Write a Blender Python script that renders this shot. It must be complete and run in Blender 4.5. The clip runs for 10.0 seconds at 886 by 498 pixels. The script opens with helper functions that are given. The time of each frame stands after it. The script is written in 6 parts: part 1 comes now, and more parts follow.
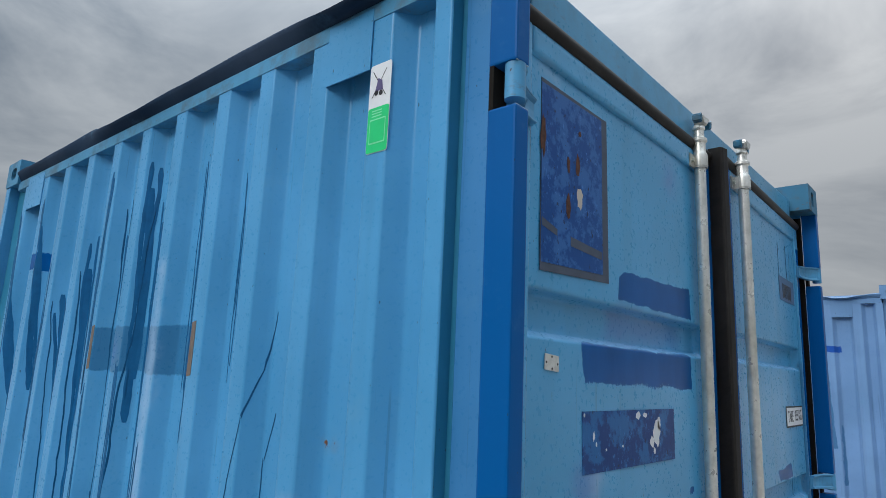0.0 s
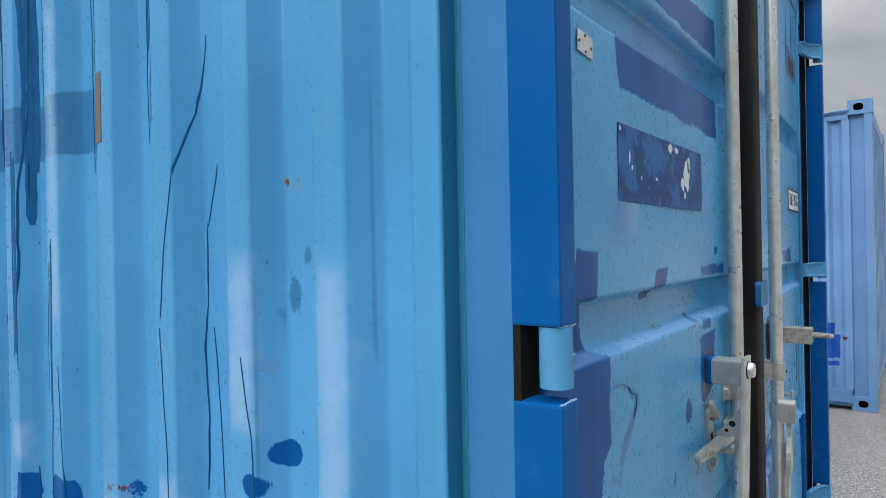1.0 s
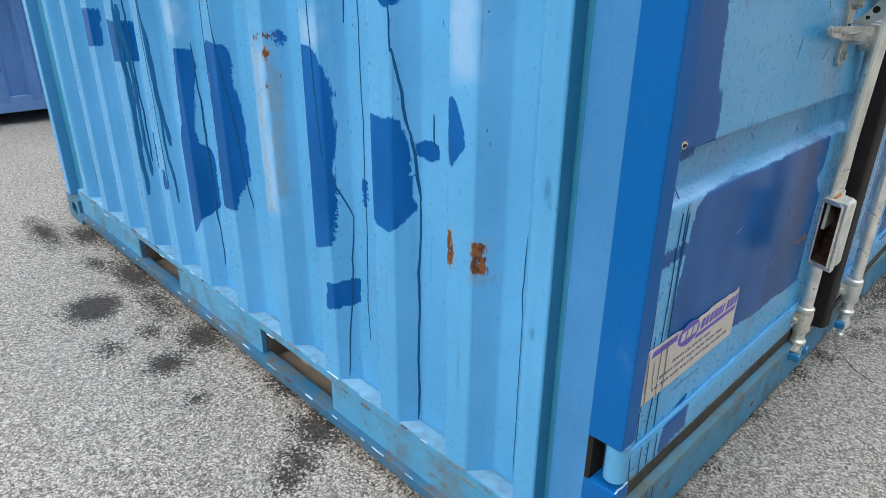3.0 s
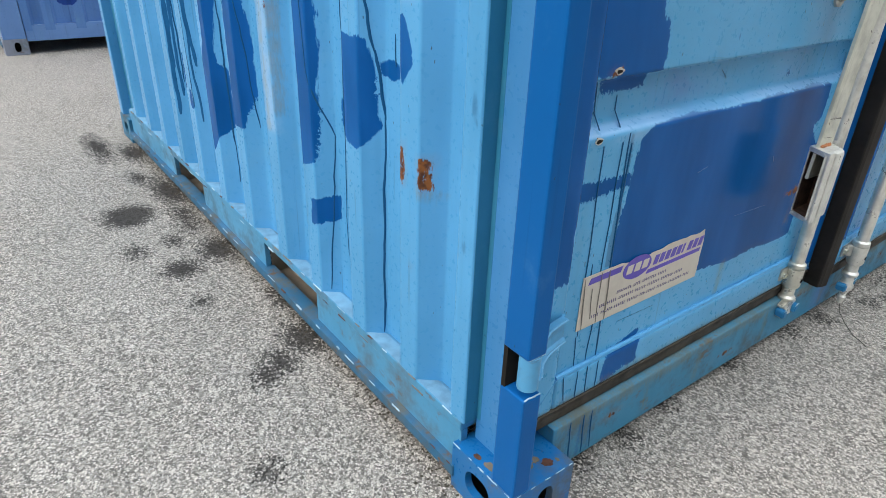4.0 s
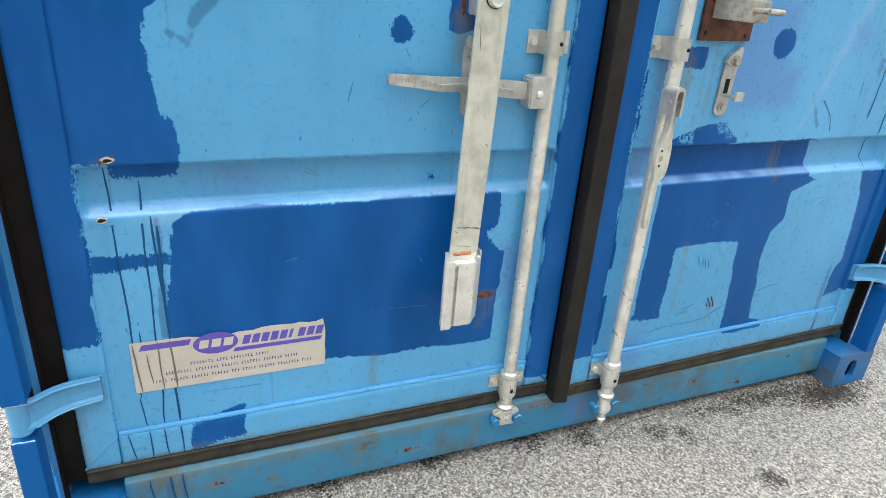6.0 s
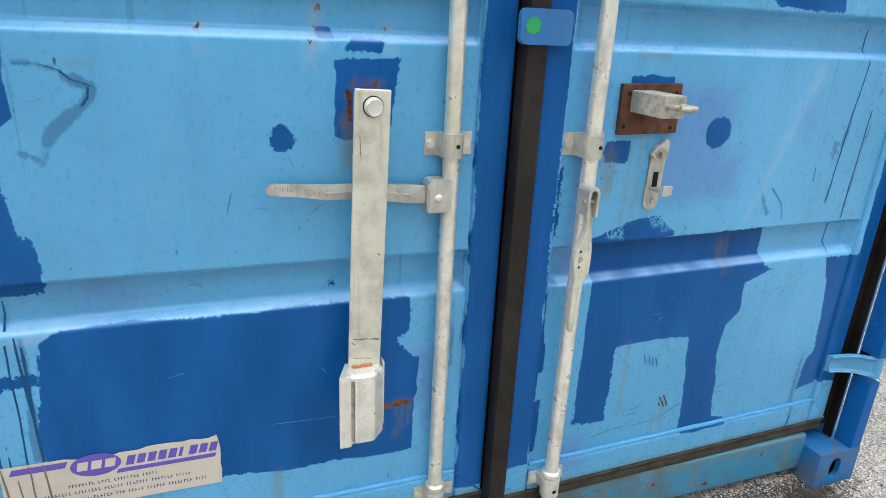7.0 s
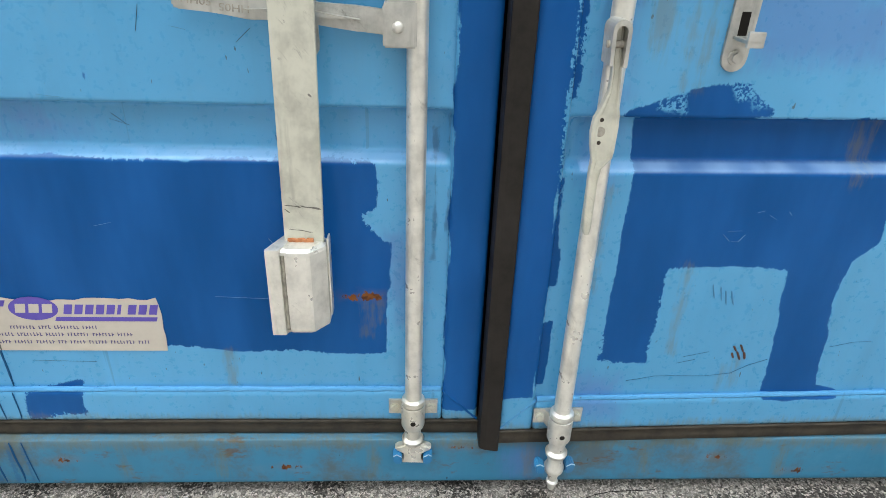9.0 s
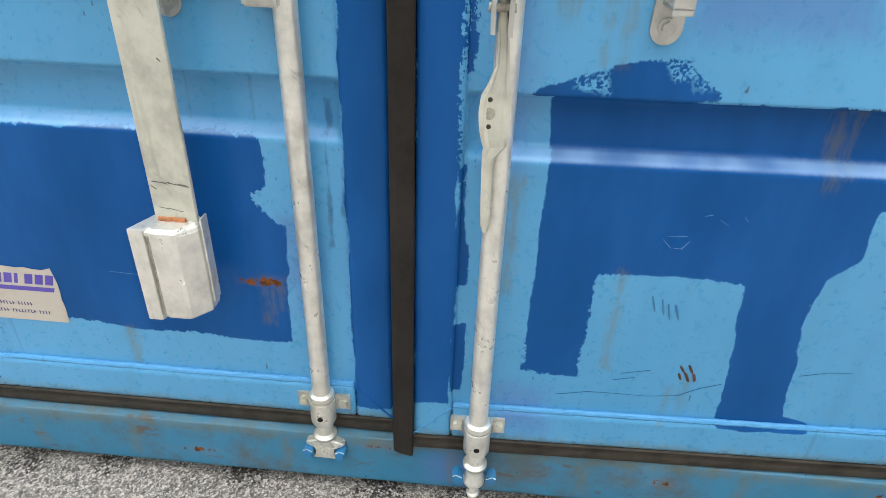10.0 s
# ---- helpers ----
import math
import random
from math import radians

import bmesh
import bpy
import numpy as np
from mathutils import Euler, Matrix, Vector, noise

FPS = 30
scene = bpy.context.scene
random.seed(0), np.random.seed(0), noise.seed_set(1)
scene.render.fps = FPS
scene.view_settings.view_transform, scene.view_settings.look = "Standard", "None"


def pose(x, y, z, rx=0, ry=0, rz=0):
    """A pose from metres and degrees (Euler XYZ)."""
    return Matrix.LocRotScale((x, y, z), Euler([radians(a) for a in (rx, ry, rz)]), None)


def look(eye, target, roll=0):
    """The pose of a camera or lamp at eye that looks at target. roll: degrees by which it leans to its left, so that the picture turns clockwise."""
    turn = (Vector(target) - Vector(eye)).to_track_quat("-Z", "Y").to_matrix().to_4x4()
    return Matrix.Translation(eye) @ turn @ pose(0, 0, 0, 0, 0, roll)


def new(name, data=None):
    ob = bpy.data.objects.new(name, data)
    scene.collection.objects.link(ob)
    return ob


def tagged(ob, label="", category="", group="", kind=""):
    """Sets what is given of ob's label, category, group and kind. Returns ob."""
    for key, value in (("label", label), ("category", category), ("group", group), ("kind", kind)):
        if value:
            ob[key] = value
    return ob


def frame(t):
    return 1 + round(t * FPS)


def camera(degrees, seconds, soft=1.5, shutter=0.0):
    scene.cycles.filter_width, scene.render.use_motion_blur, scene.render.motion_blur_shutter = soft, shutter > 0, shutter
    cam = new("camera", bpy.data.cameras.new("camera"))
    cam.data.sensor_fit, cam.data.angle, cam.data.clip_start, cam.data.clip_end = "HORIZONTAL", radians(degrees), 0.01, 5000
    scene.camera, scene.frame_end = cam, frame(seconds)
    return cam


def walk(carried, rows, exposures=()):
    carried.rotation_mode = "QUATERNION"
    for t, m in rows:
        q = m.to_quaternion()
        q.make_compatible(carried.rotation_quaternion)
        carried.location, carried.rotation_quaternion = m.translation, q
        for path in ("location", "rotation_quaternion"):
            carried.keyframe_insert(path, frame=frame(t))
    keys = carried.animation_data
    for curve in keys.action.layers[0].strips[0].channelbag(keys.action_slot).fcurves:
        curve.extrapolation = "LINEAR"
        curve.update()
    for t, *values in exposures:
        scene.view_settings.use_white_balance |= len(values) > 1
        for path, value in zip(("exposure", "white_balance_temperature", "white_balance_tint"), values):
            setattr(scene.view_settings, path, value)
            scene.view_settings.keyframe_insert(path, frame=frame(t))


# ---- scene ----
cam = camera(69.8, 10.0, 0.6)
PATH = [
    (0, (0.582, -0.831, 1.688), (-0.715, 0.642, 2.072), 2.5),
    (0.5, (0.378, -0.664, 1.563), (-0.82, 0.909, 1.858), 3.2),
    (1, (0.3, -0.605, 1.427), (-0.897, 0.997, 1.423), -1.1),
    (1.5, (0.298, -0.627, 1.322), (-0.929, 0.915, 0.979), -0.5),
    (2, (0.301, -0.642, 1.284), (-0.929, 0.873, 0.849), 0.4),
    (2.5, (0.312, -0.681, 1.189), (-1.024, 0.695, 0.62), -0.1),
    (3, (0.353, -0.719, 1.086), (-0.966, 0.56, 0.296), 0.5),
    (3.2, (0.377, -0.727, 1.057), (-0.895, 0.538, 0.172), 0.1),
    (4.3, (0.665, -0.498, 1.053), (-0.809, 0.485, 0.123), 2.6),
    (4.5, (0.744, -0.406, 1.083), (-0.765, 0.522, 0.156), 2.1),
    (5, (0.869, -0.143, 1.089), (-0.727, 0.761, 0.292), 0.1),
    (5.5, (0.966, 0.106, 1.127), (-0.685, 0.944, 0.37), 1.2),
    (6, (1.113, 0.338, 1.194), (-0.561, 1.073, 0.384), 4.4),
    (6.2, (1.136, 0.404, 1.225), (-0.531, 1.185, 0.445), 5.6),
    (7.3, (1.079, 0.67, 1.306), (-0.706, 1.295, 0.655), 1.9),
    (7.5, (1.079, 0.682, 1.31), (-0.703, 1.295, 0.637), 1.3),
    (8, (1.049, 0.724, 1.307), (-0.723, 1.302, 0.58), -0.3),
    (8.5, (0.993, 0.893, 1.233), (-0.853, 1.237, 0.545), -0.1),
    (9, (0.926, 1.059, 1.105), (-0.849, 1.154, 0.188), 2.0),
    (9.5, (0.81, 1.188, 1.079), (-0.907, 1.164, 0.053), 3.6),
    (10, (0.785, 1.339, 1.096), (-0.924, 1.215, 0.066), 1.9),
]
EXPOSURES = [(0.0, -0.58, 6250, 10), (0.5, -0.38, 6250, 10), (1.0, -0.24, 6300, 10), (1.6, -0.06, 6400, 10), (2.5, 0.0, 6500, 10), (3.2, 0.06, 6600, 10), (4.5, 0.12, 6800, 10), (5.0, 0.40, 6850, 10), (5.5, 0.54, 6900, 10), (6.0, 0.64, 6950, 10), (8.0, 0.54, 7030, 11), (8.5, 0.54, 7050, 11), (9.0, 0.56, 7070, 11), (10.0, 0.58, 7100, 12)]
walk(cam, [(t, look(eye, target, roll)) for t, eye, target, roll in PATH], EXPOSURES)

# ---- world and sun ----
world = bpy.data.worlds.new("overcast_sky")
scene.world = world
world.use_nodes = True


def node(tree, kind, inputs=None, **props):
    n = tree.nodes.new(kind)
    for k, v in props.items():
        setattr(n, k, v)
    for k, v in (inputs or {}).items():
        if isinstance(v, bpy.types.NodeSocket):
            tree.links.new(v, n.inputs[k])
        else:
            n.inputs[k].default_value = v
    return n


def calc(tree, op, a, b=0.0, c=0.0):
    return node(tree, "ShaderNodeMath", {0: a, 1: b, 2: c}, operation=op).outputs[0]


def span(tree, v, a, b, lo=0.0, hi=1.0):
    return node(tree, "ShaderNodeMapRange", {0: v, 1: a, 2: b, 3: lo, 4: hi}, interpolation_type="SMOOTHSTEP").outputs[0]


def blend(tree, f, a, b):
    return node(tree, "ShaderNodeMix", {0: f, 6: a, 7: b}, data_type="RGBA").outputs[2]


def noisy(tree, co, scale, detail=3.0, rough=0.55, stretch=(1, 1, 1), warp=0.0):
    m = node(tree, "ShaderNodeMapping", {0: co, 3: stretch})
    return node(tree, "ShaderNodeTexNoise", {"Vector": m.outputs[0], "Scale": scale, "Detail": detail, "Roughness": rough, "Distortion": warp}).outputs[0]


SUN_ELEVATION, SUN_TURN = 35.4, 187.0
wt = world.node_tree
wt.nodes.clear()
sky = node(wt, "ShaderNodeTexSky", sky_type="NISHITA", sun_disc=False, sun_elevation=radians(SUN_ELEVATION), sun_rotation=radians(180 - SUN_TURN), air_density=1.0, dust_density=4.0)
wco = node(wt, "ShaderNodeTexCoord").outputs["Generated"]
big = noisy(wt, wco, 2.3, 6.0, 0.6, (1, 1, 2.2), 0.6)
cloud = node(wt, "ShaderNodeValToRGB", {0: big})
cloud.color_ramp.elements[0].position, cloud.color_ramp.elements[0].color = 0.34, (5.0, 6.0, 7.1, 1)
cloud.color_ramp.elements[1].position, cloud.color_ramp.elements[1].color = 0.62, (11.0, 11.8, 12.4, 1)
height = node(wt, "ShaderNodeSeparateXYZ", {0: wco}).outputs[2]
up = calc(wt, "MAXIMUM", height, 0.0)
overcast = calc(wt, "MULTIPLY_ADD", calc(wt, "POWER", up, 4.0), 7.6, 0.74)
dome = node(wt, "ShaderNodeVectorMath", {0: cloud.outputs[0], 3: overcast}, operation="SCALE").outputs[0]
cover = blend(wt, 0.93, sky.outputs[0], dome)
node(wt, "ShaderNodeOutputWorld", {0: node(wt, "ShaderNodeBackground", {0: cover, 1: 0.068}).outputs[0]})

sun = new("sun", bpy.data.lights.new("sun", "SUN"))
sun.data.energy, sun.data.angle, sun.data.color = 2.2, radians(26), (1.0, 0.97, 0.93)
sun.matrix_world = look((-0.10 * 20, -0.81 * 20, 0.58 * 20), (0, 0, 0))

# ---- materials ----
LIGHT_BLUE = (0.072, 0.298, 0.555, 1)
DOOR_BLUE = (0.066, 0.318, 0.570, 1)
DEEP_BLUE = (0.0015, 0.073, 0.255, 1)


def material(name):
    m = bpy.data.materials.new(name)
    m.use_nodes = True
    t = m.node_tree
    t.nodes.clear()
    co = node(t, "ShaderNodeTexCoord").outputs["Object"]
    return m, t, co


def finish(t, color, rough, metal=0.0, bump=None, strength=0.1, distance=0.002, shine=0.5, ior=1.45):
    b = node(t, "ShaderNodeBsdfPrincipled", {"Base Color": color, "Roughness": rough, "Metallic": metal, "Specular IOR Level": shine, "IOR": ior})
    if bump is not None:
        t.links.new(node(t, "ShaderNodeBump", {"Height": bump, "Strength": strength, "Distance": distance}).outputs[0], b.inputs["Normal"])
    node(t, "ShaderNodeOutputMaterial", {0: b.outputs[0]})


def attr(t, name):
    return node(t, "ShaderNodeAttribute", attribute_name=name).outputs["Fac"]


def painted(name, base, fresh=DEEP_BLUE, masks=True, fade=0.5, rough=0.27, shine=0.36, dirt=0.0, ior=1.37):
    """Container paint: faded coat with streaks and specks; where a sheet carries them, fields of newer paint, chalk, runs and rust."""
    m, t, co = material(name)
    wide = noisy(t, co, 1.7, 4)
    streak = noisy(t, co, 14.0, 4, 0.6, (1, 1, 0.06))
    grain = noisy(t, co, 90.0, 3)
    pale = tuple(min(1, c * 1.28 + 0.03) for c in base[:3]) + (1,)
    dull = tuple(c * 0.72 for c in base[:3]) + (1,)
    col = blend(t, calc(t, "MULTIPLY", span(t, wide, 0.35, 0.7), fade), base, pale)
    col = blend(t, calc(t, "MULTIPLY", span(t, streak, 0.5, 0.78), 0.36), col, dull)
    col = blend(t, calc(t, "MULTIPLY", span(t, noisy(t, co, 6.0, 5, 0.7), 0.55, 0.8), 0.25), col, (0.16, 0.36, 0.52, 1))
    speck = span(t, noisy(t, co, 88.0, 3, 0.7, (1, 1, 0.5), 0.6), 0.80, 0.82)
    col = blend(t, calc(t, "MULTIPLY", speck, 0.6), col, (0.02, 0.075, 0.12, 1))
    hair = 0.0 if dirt else calc(t, "MULTIPLY", span(t, noisy(t, co, 85.0, 1, 0.4, (1, 1, 0.012), 0.15), 0.70, 0.73), span(t, noisy(t, co, 3.2, 2), 0.46, 0.58))
    col = blend(t, calc(t, "MULTIPLY", hair, 0.30), col, tuple(c * 0.38 for c in base[:3]) + (1,))
    scuff = calc(t, "MULTIPLY", span(t, noisy(t, co, 38.0, 5, 0.75, (1, 1, 1.6), 0.5), 0.64, 0.70), span(t, noisy(t, co, 2.7, 3), 0.50, 0.62))
    col = blend(t, calc(t, "MULTIPLY", scuff, 0.16), col, (0.035, 0.13, 0.22, 1))
    chip = span(t, noisy(t, co, 150.0, 1, 0.3, (1, 1, 0.4)), 0.80, 0.815)
    col = blend(t, calc(t, "MULTIPLY", chip, 0.8), col, (0.03, 0.05, 0.06, 1))
    if dirt:
        soil = calc(t, "MULTIPLY", span(t, noisy(t, co, 7.0, 6, 0.72), 0.45, 0.68), dirt)
        col = blend(t, soil, col, (0.105, 0.115, 0.105, 1))
        brown = calc(t, "MULTIPLY", span(t, noisy(t, co, 13.0, 5, 0.75, (1, 0.6, 1.5)), 0.58, 0.68), dirt)
        col = blend(t, brown, col, (0.13, 0.075, 0.04, 1))
    ro = span(t, grain, 0.3, 0.7, rough, rough + 0.035)
    if dirt:
        ro = calc(t, "ADD", ro, calc(t, "MULTIPLY", soil, 0.35))
    bump = calc(t, "MULTIPLY", noisy(t, co, 2.2, 1), 7.0)
    if masks:
        ragged = calc(t, "SUBTRACT", noisy(t, co, 75.0, 4, 0.65), 0.5)
        loose = calc(t, "SUBTRACT", noisy(t, co, 18.0, 3, 0.6), 0.5)
        brushed = calc(t, "SUBTRACT", noisy(t, co, 160.0, 3, 0.6, (1, 1, 0.18)), 0.5)
        drag = calc(t, "MULTIPLY", brushed, span(t, noisy(t, co, 7.0, 2), 0.42, 0.62, 0.002, 0.018))
        stipple = calc(t, "MULTIPLY", calc(t, "SUBTRACT", noisy(t, co, 150.0, 3, 0.65), 0.5), span(t, noisy(t, co, 5.0, 2), 0.54, 0.66, 0.0, 0.026))
        edge = calc(t, "ADD", calc(t, "MULTIPLY", ragged, 0.006), calc(t, "ADD", calc(t, "MULTIPLY", calc(t, "SUBTRACT", noisy(t, co, 9.0, 2), 0.5), 0.028), calc(t, "ADD", drag, stipple)))
        dull_run = span(t, calc(t, "ADD", attr(t, "runs"), edge), -0.004, 0.002, 1.0, 0.0)
        col = blend(t, calc(t, "MULTIPLY", dull_run, 0.72), col, (0.022, 0.13, 0.28, 1))
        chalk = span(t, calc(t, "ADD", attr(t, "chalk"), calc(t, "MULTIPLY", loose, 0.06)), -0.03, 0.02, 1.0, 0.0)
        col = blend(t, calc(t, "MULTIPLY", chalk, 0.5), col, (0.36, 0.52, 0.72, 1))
        smear = span(t, calc(t, "ADD", attr(t, "smear"), calc(t, "ADD", calc(t, "MULTIPLY", loose, 0.05), calc(t, "MULTIPLY", brushed, 0.05))), -0.04, 0.03, 1.0, 0.0)
        col = blend(t, calc(t, "MULTIPLY", smear, 0.6), col, (0.085, 0.19, 0.47, 1))
        stain = span(t, calc(t, "ADD", attr(t, "stain"), calc(t, "ADD", calc(t, "MULTIPLY", loose, 0.03), calc(t, "MULTIPLY", brushed, 0.04))), -0.012, 0.012, 1.0, 0.0)
        new_coat = span(t, calc(t, "ADD", attr(t, "repaint"), edge), -0.0015, 0.0015, 1.0, 0.0)
        thin = span(t, calc(t, "ADD", attr(t, "thin"), calc(t, "MULTIPLY", loose, 0.05)), -0.006, 0.006, 1.0, 0.0)
        new_coat = calc(t, "MULTIPLY", new_coat, calc(t, "SUBTRACT", 1.0, calc(t, "MULTIPLY", thin, span(t, noisy(t, co, 210.0, 3, 0.6), 0.46, 0.52))))
        tone = blend(t, span(t, noisy(t, co, 9.0, 3, 0.6, (1, 1, 0.3)), 0.3, 0.75), fresh, tuple(c * 1.35 + 0.004 for c in fresh[:3]) + (1,))
        tone = blend(t, calc(t, "MULTIPLY", speck, 0.5), tone, (0.12, 0.25, 0.45, 1))
        col = blend(t, new_coat, col, tone)
        gloss = calc(t, "SUBTRACT", shine, calc(t, "MULTIPLY", new_coat, shine * 0.75))
        ro = calc(t, "SUBTRACT", ro, calc(t, "MULTIPLY", new_coat, 0.07))
        col = blend(t, calc(t, "MULTIPLY", stain, 0.42), col, (0.17, 0.15, 0.06, 1))
        # Pale ledge dust that also paints in the ridges' sky highlight.
        dust_glint = span(t, calc(t, "ADD", attr(t, "dust_glint"), calc(t, "MULTIPLY", brushed, 0.002)), -0.004, 0.002, 1.0, 0.0)
        dust_glint = calc(t, "MULTIPLY", dust_glint, span(t, noisy(t, co, 5.0, 3, 0.6), 0.34, 0.56, 0.22, 0.58))
        col = blend(t, dust_glint, col, (0.36, 0.58, 0.86, 1))
        splash = calc(t, "SUBTRACT", noisy(t, co, 70.0, 4, 0.7, (1, 1, 0.45)), 0.5)
        rust = span(t, calc(t, "ADD", attr(t, "rust"), calc(t, "MULTIPLY", splash, 0.045)), -0.0015, 0.0015, 1.0, 0.0)
        halo = span(t, calc(t, "ADD", attr(t, "rust"), calc(t, "MULTIPLY", loose, 0.05)), -0.004, 0.016, 1.0, 0.0)
        col = blend(t, calc(t, "MULTIPLY", halo, 0.14), col, (0.30, 0.16, 0.05, 1))
        rusty = blend(t, span(t, grain, 0.35, 0.65), (0.21, 0.075, 0.020, 1), (0.070, 0.026, 0.013, 1))
        col = blend(t, rust, col, rusty)
        ro = calc(t, "ADD", ro, calc(t, "MULTIPLY", rust, 0.4))
        bump = calc(t, "ADD", bump, calc(t, "ADD", calc(t, "MULTIPLY", new_coat, 2.0), calc(t, "MULTIPLY", rust, -2.0)))
    finish(t, col, ro, 0.0, bump, 0.025, 0.003, gloss if masks else shine, ior)
    return m


def metal_mat(name, color, dark, rough, metal, scale=30.0, rust=0.0, scuffs=0.0):
    m, t, co = material(name)
    a = noisy(t, co, scale, 4, 0.65)
    s = noisy(t, co, scale * 2, 4, 0.6, (1, 1, 0.15))
    col = blend(t, span(t, a, 0.38, 0.72), color, dark)
    col = blend(t, calc(t, "MULTIPLY", span(t, s, 0.55, 0.75), 0.5), col, tuple(c * 0.45 for c in color[:3]) + (1,))
    if scuffs:
        turn = node(t, "ShaderNodeMapping", {0: co, 2: (0.9, 0.0, 0.0)}).outputs[0]
        mark = calc(t, "MULTIPLY", span(t, noisy(t, turn, 48.0, 5, 0.75, (1, 0.4, 1.4), 0.8), 0.56, 0.74), span(t, noisy(t, co, 11.0, 3), 0.47, 0.60))
        col = blend(t, calc(t, "MULTIPLY", mark, scuffs), col, (0.13, 0.125, 0.11, 1))
        shade = calc(t, "MULTIPLY", span(t, noisy(t, co, 14.0, 4, 0.7, (1, 1, 0.5)), 0.48, 0.70), scuffs * 0.42)
        col = blend(t, shade, col, (0.24, 0.235, 0.20, 1))
        yellow = calc(t, "MULTIPLY", span(t, noisy(t, co, 6.0, 3, 0.6, (1, 1, 0.4)), 0.52, 0.70), scuffs * 0.5)
        col = blend(t, yellow, col, (0.50, 0.44, 0.26, 1))
    if rust:
        col = blend(t, calc(t, "MULTIPLY", span(t, noisy(t, co, 9.0, 5, 0.7), 0.62, 0.72), rust), col, (0.24, 0.10, 0.035, 1))
    finish(t, col, span(t, a, 0.3, 0.7, rough - 0.08, rough + 0.1), metal, a, 0.12, 0.002)
    return m


def plain(name, color, rough, scale=40.0, amount=0.25, strength=0.1, shine=0.4):
    m, t, co = material(name)
    a = noisy(t, co, scale, 4, 0.6)
    b = noisy(t, co, scale * 0.12, 3, 0.6)
    col = blend(t, calc(t, "MULTIPLY", span(t, a, 0.35, 0.75), amount), color, tuple(c * 0.45 for c in color[:3]) + (1,))
    col = blend(t, calc(t, "MULTIPLY", span(t, b, 0.45, 0.75), amount), col, tuple(min(1, c * 1.3 + 0.01) for c in color[:3]) + (1,))
    finish(t, col, rough, 0.0, a, strength, 0.002, shine)
    return m


PAINT = painted("faded_light_blue_paint", LIGHT_BLUE)
DOOR_PAINT = painted("faded_light_blue_door_paint", DOOR_BLUE, shine=0.5, ior=1.47)
POST_PAINT = painted("deep_blue_post_paint", (0.001, 0.095, 0.32, 1), masks=False, fade=0.15, rough=0.36, shine=0.15)
RAIL_PAINT = painted("light_blue_rail_paint", (0.060, 0.250, 0.43, 1), masks=False, rough=0.36, dirt=0.6)
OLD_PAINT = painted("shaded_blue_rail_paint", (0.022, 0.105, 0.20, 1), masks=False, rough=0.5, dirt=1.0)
HEADER_PAINT = painted("light_blue_header_paint", (0.080, 0.300, 0.50, 1), masks=False, dirt=0.22)
# Weathered teal, darkened to paint in the shade on the top castings' fronts.
TOP_CAST_PAINT = painted("shaded_weathered_teal_paint", (0.028, 0.150, 0.26, 1), masks=False, rough=0.5, dirt=0.9)
KEEPER_PAINT = painted("chipped_mid_blue_keeper_paint", (0.022, 0.19, 0.40, 1), masks=False, rough=0.4, dirt=0.4)
TAB_PAINT = painted("worn_blue_tab_paint", (0.018, 0.135, 0.36, 1), masks=False, rough=0.4, dirt=0.25)
# Dark teal that paints in the shade of the recessed sheet return.
SHADED_RETURN_PAINT = painted("shaded_teal_blue_paint", (0.028, 0.205, 0.34, 1), masks=False, rough=0.4)
SILL_PAINT = painted("dull_teal_blue_sill_paint", (0.030, 0.195, 0.335, 1), rough=0.42, dirt=0.75)
CAST_PAINT = painted("deep_blue_casting_paint", (0.006, 0.125, 0.34, 1), masks=False, dirt=0.75)
SHEET_BLUE = painted("light_blue_sheet_paint", LIGHT_BLUE, masks=False)
WEB_PAINT = painted("dull_blue_web_paint", (0.046, 0.210, 0.455, 1), masks=False)
# Grime, with the shade of the down-facing roof edge painted in.
SHADED_GRIME = painted("shaded_grimy_roof_edge_paint", (0.012, 0.030, 0.062, 1), masks=False, rough=0.75, shine=0.15)
GREY_TRIM = painted("chalky_grey_blue_trim", (0.145, 0.275, 0.48, 1), masks=False)
VIOLET_TRIM = painted("chalky_violet_blue_trim", (0.125, 0.235, 0.47, 1), masks=False)
GREY_BLUE = painted("chalky_grey_blue_paint", (0.165, 0.30, 0.52, 1), fresh=(0.02, 0.085, 0.36, 1))
VIOLET_BLUE = painted("chalky_violet_blue_paint", (0.088, 0.195, 0.43, 1), fresh=(0.018, 0.05, 0.22, 1))
DUSTY_CAST = painted("dusty_grey_violet_casting_paint", (0.24, 0.26, 0.32, 1), masks=False, rough=0.6, dirt=0.6)
GALV = metal_mat("galvanised_steel", (0.80, 0.785, 0.73, 1), (0.62, 0.61, 0.565, 1), 0.34, 0.60, 24.0, 0.0, 0.55)
GALV_DULL = metal_mat("dull_cast_zinc", (0.56, 0.555, 0.520, 1), (0.39, 0.39, 0.37, 1), 0.42, 0.5, 24.0, 0.0, 0.6)
GALV_WARM = metal_mat("weathered_zinc_steel", (0.64, 0.635, 0.545, 1), (0.47, 0.465, 0.40, 1), 0.45, 0.35, 18.0, 0.20, 0.7)
BLOCK = metal_mat("grey_cast_steel", (0.42, 0.39, 0.33, 1), (0.24, 0.22, 0.19, 1), 0.6, 0.2, 60.0, 0.2)
RUST = metal_mat("rusted_steel", (0.105, 0.038, 0.020, 1), (0.050, 0.020, 0.012, 1), 0.75, 0.0, 45.0)
DARK_RUST = metal_mat("dark_scaly_rust", (0.060, 0.027, 0.014, 1), (0.020, 0.011, 0.008, 1), 0.85, 0.0, 60.0)
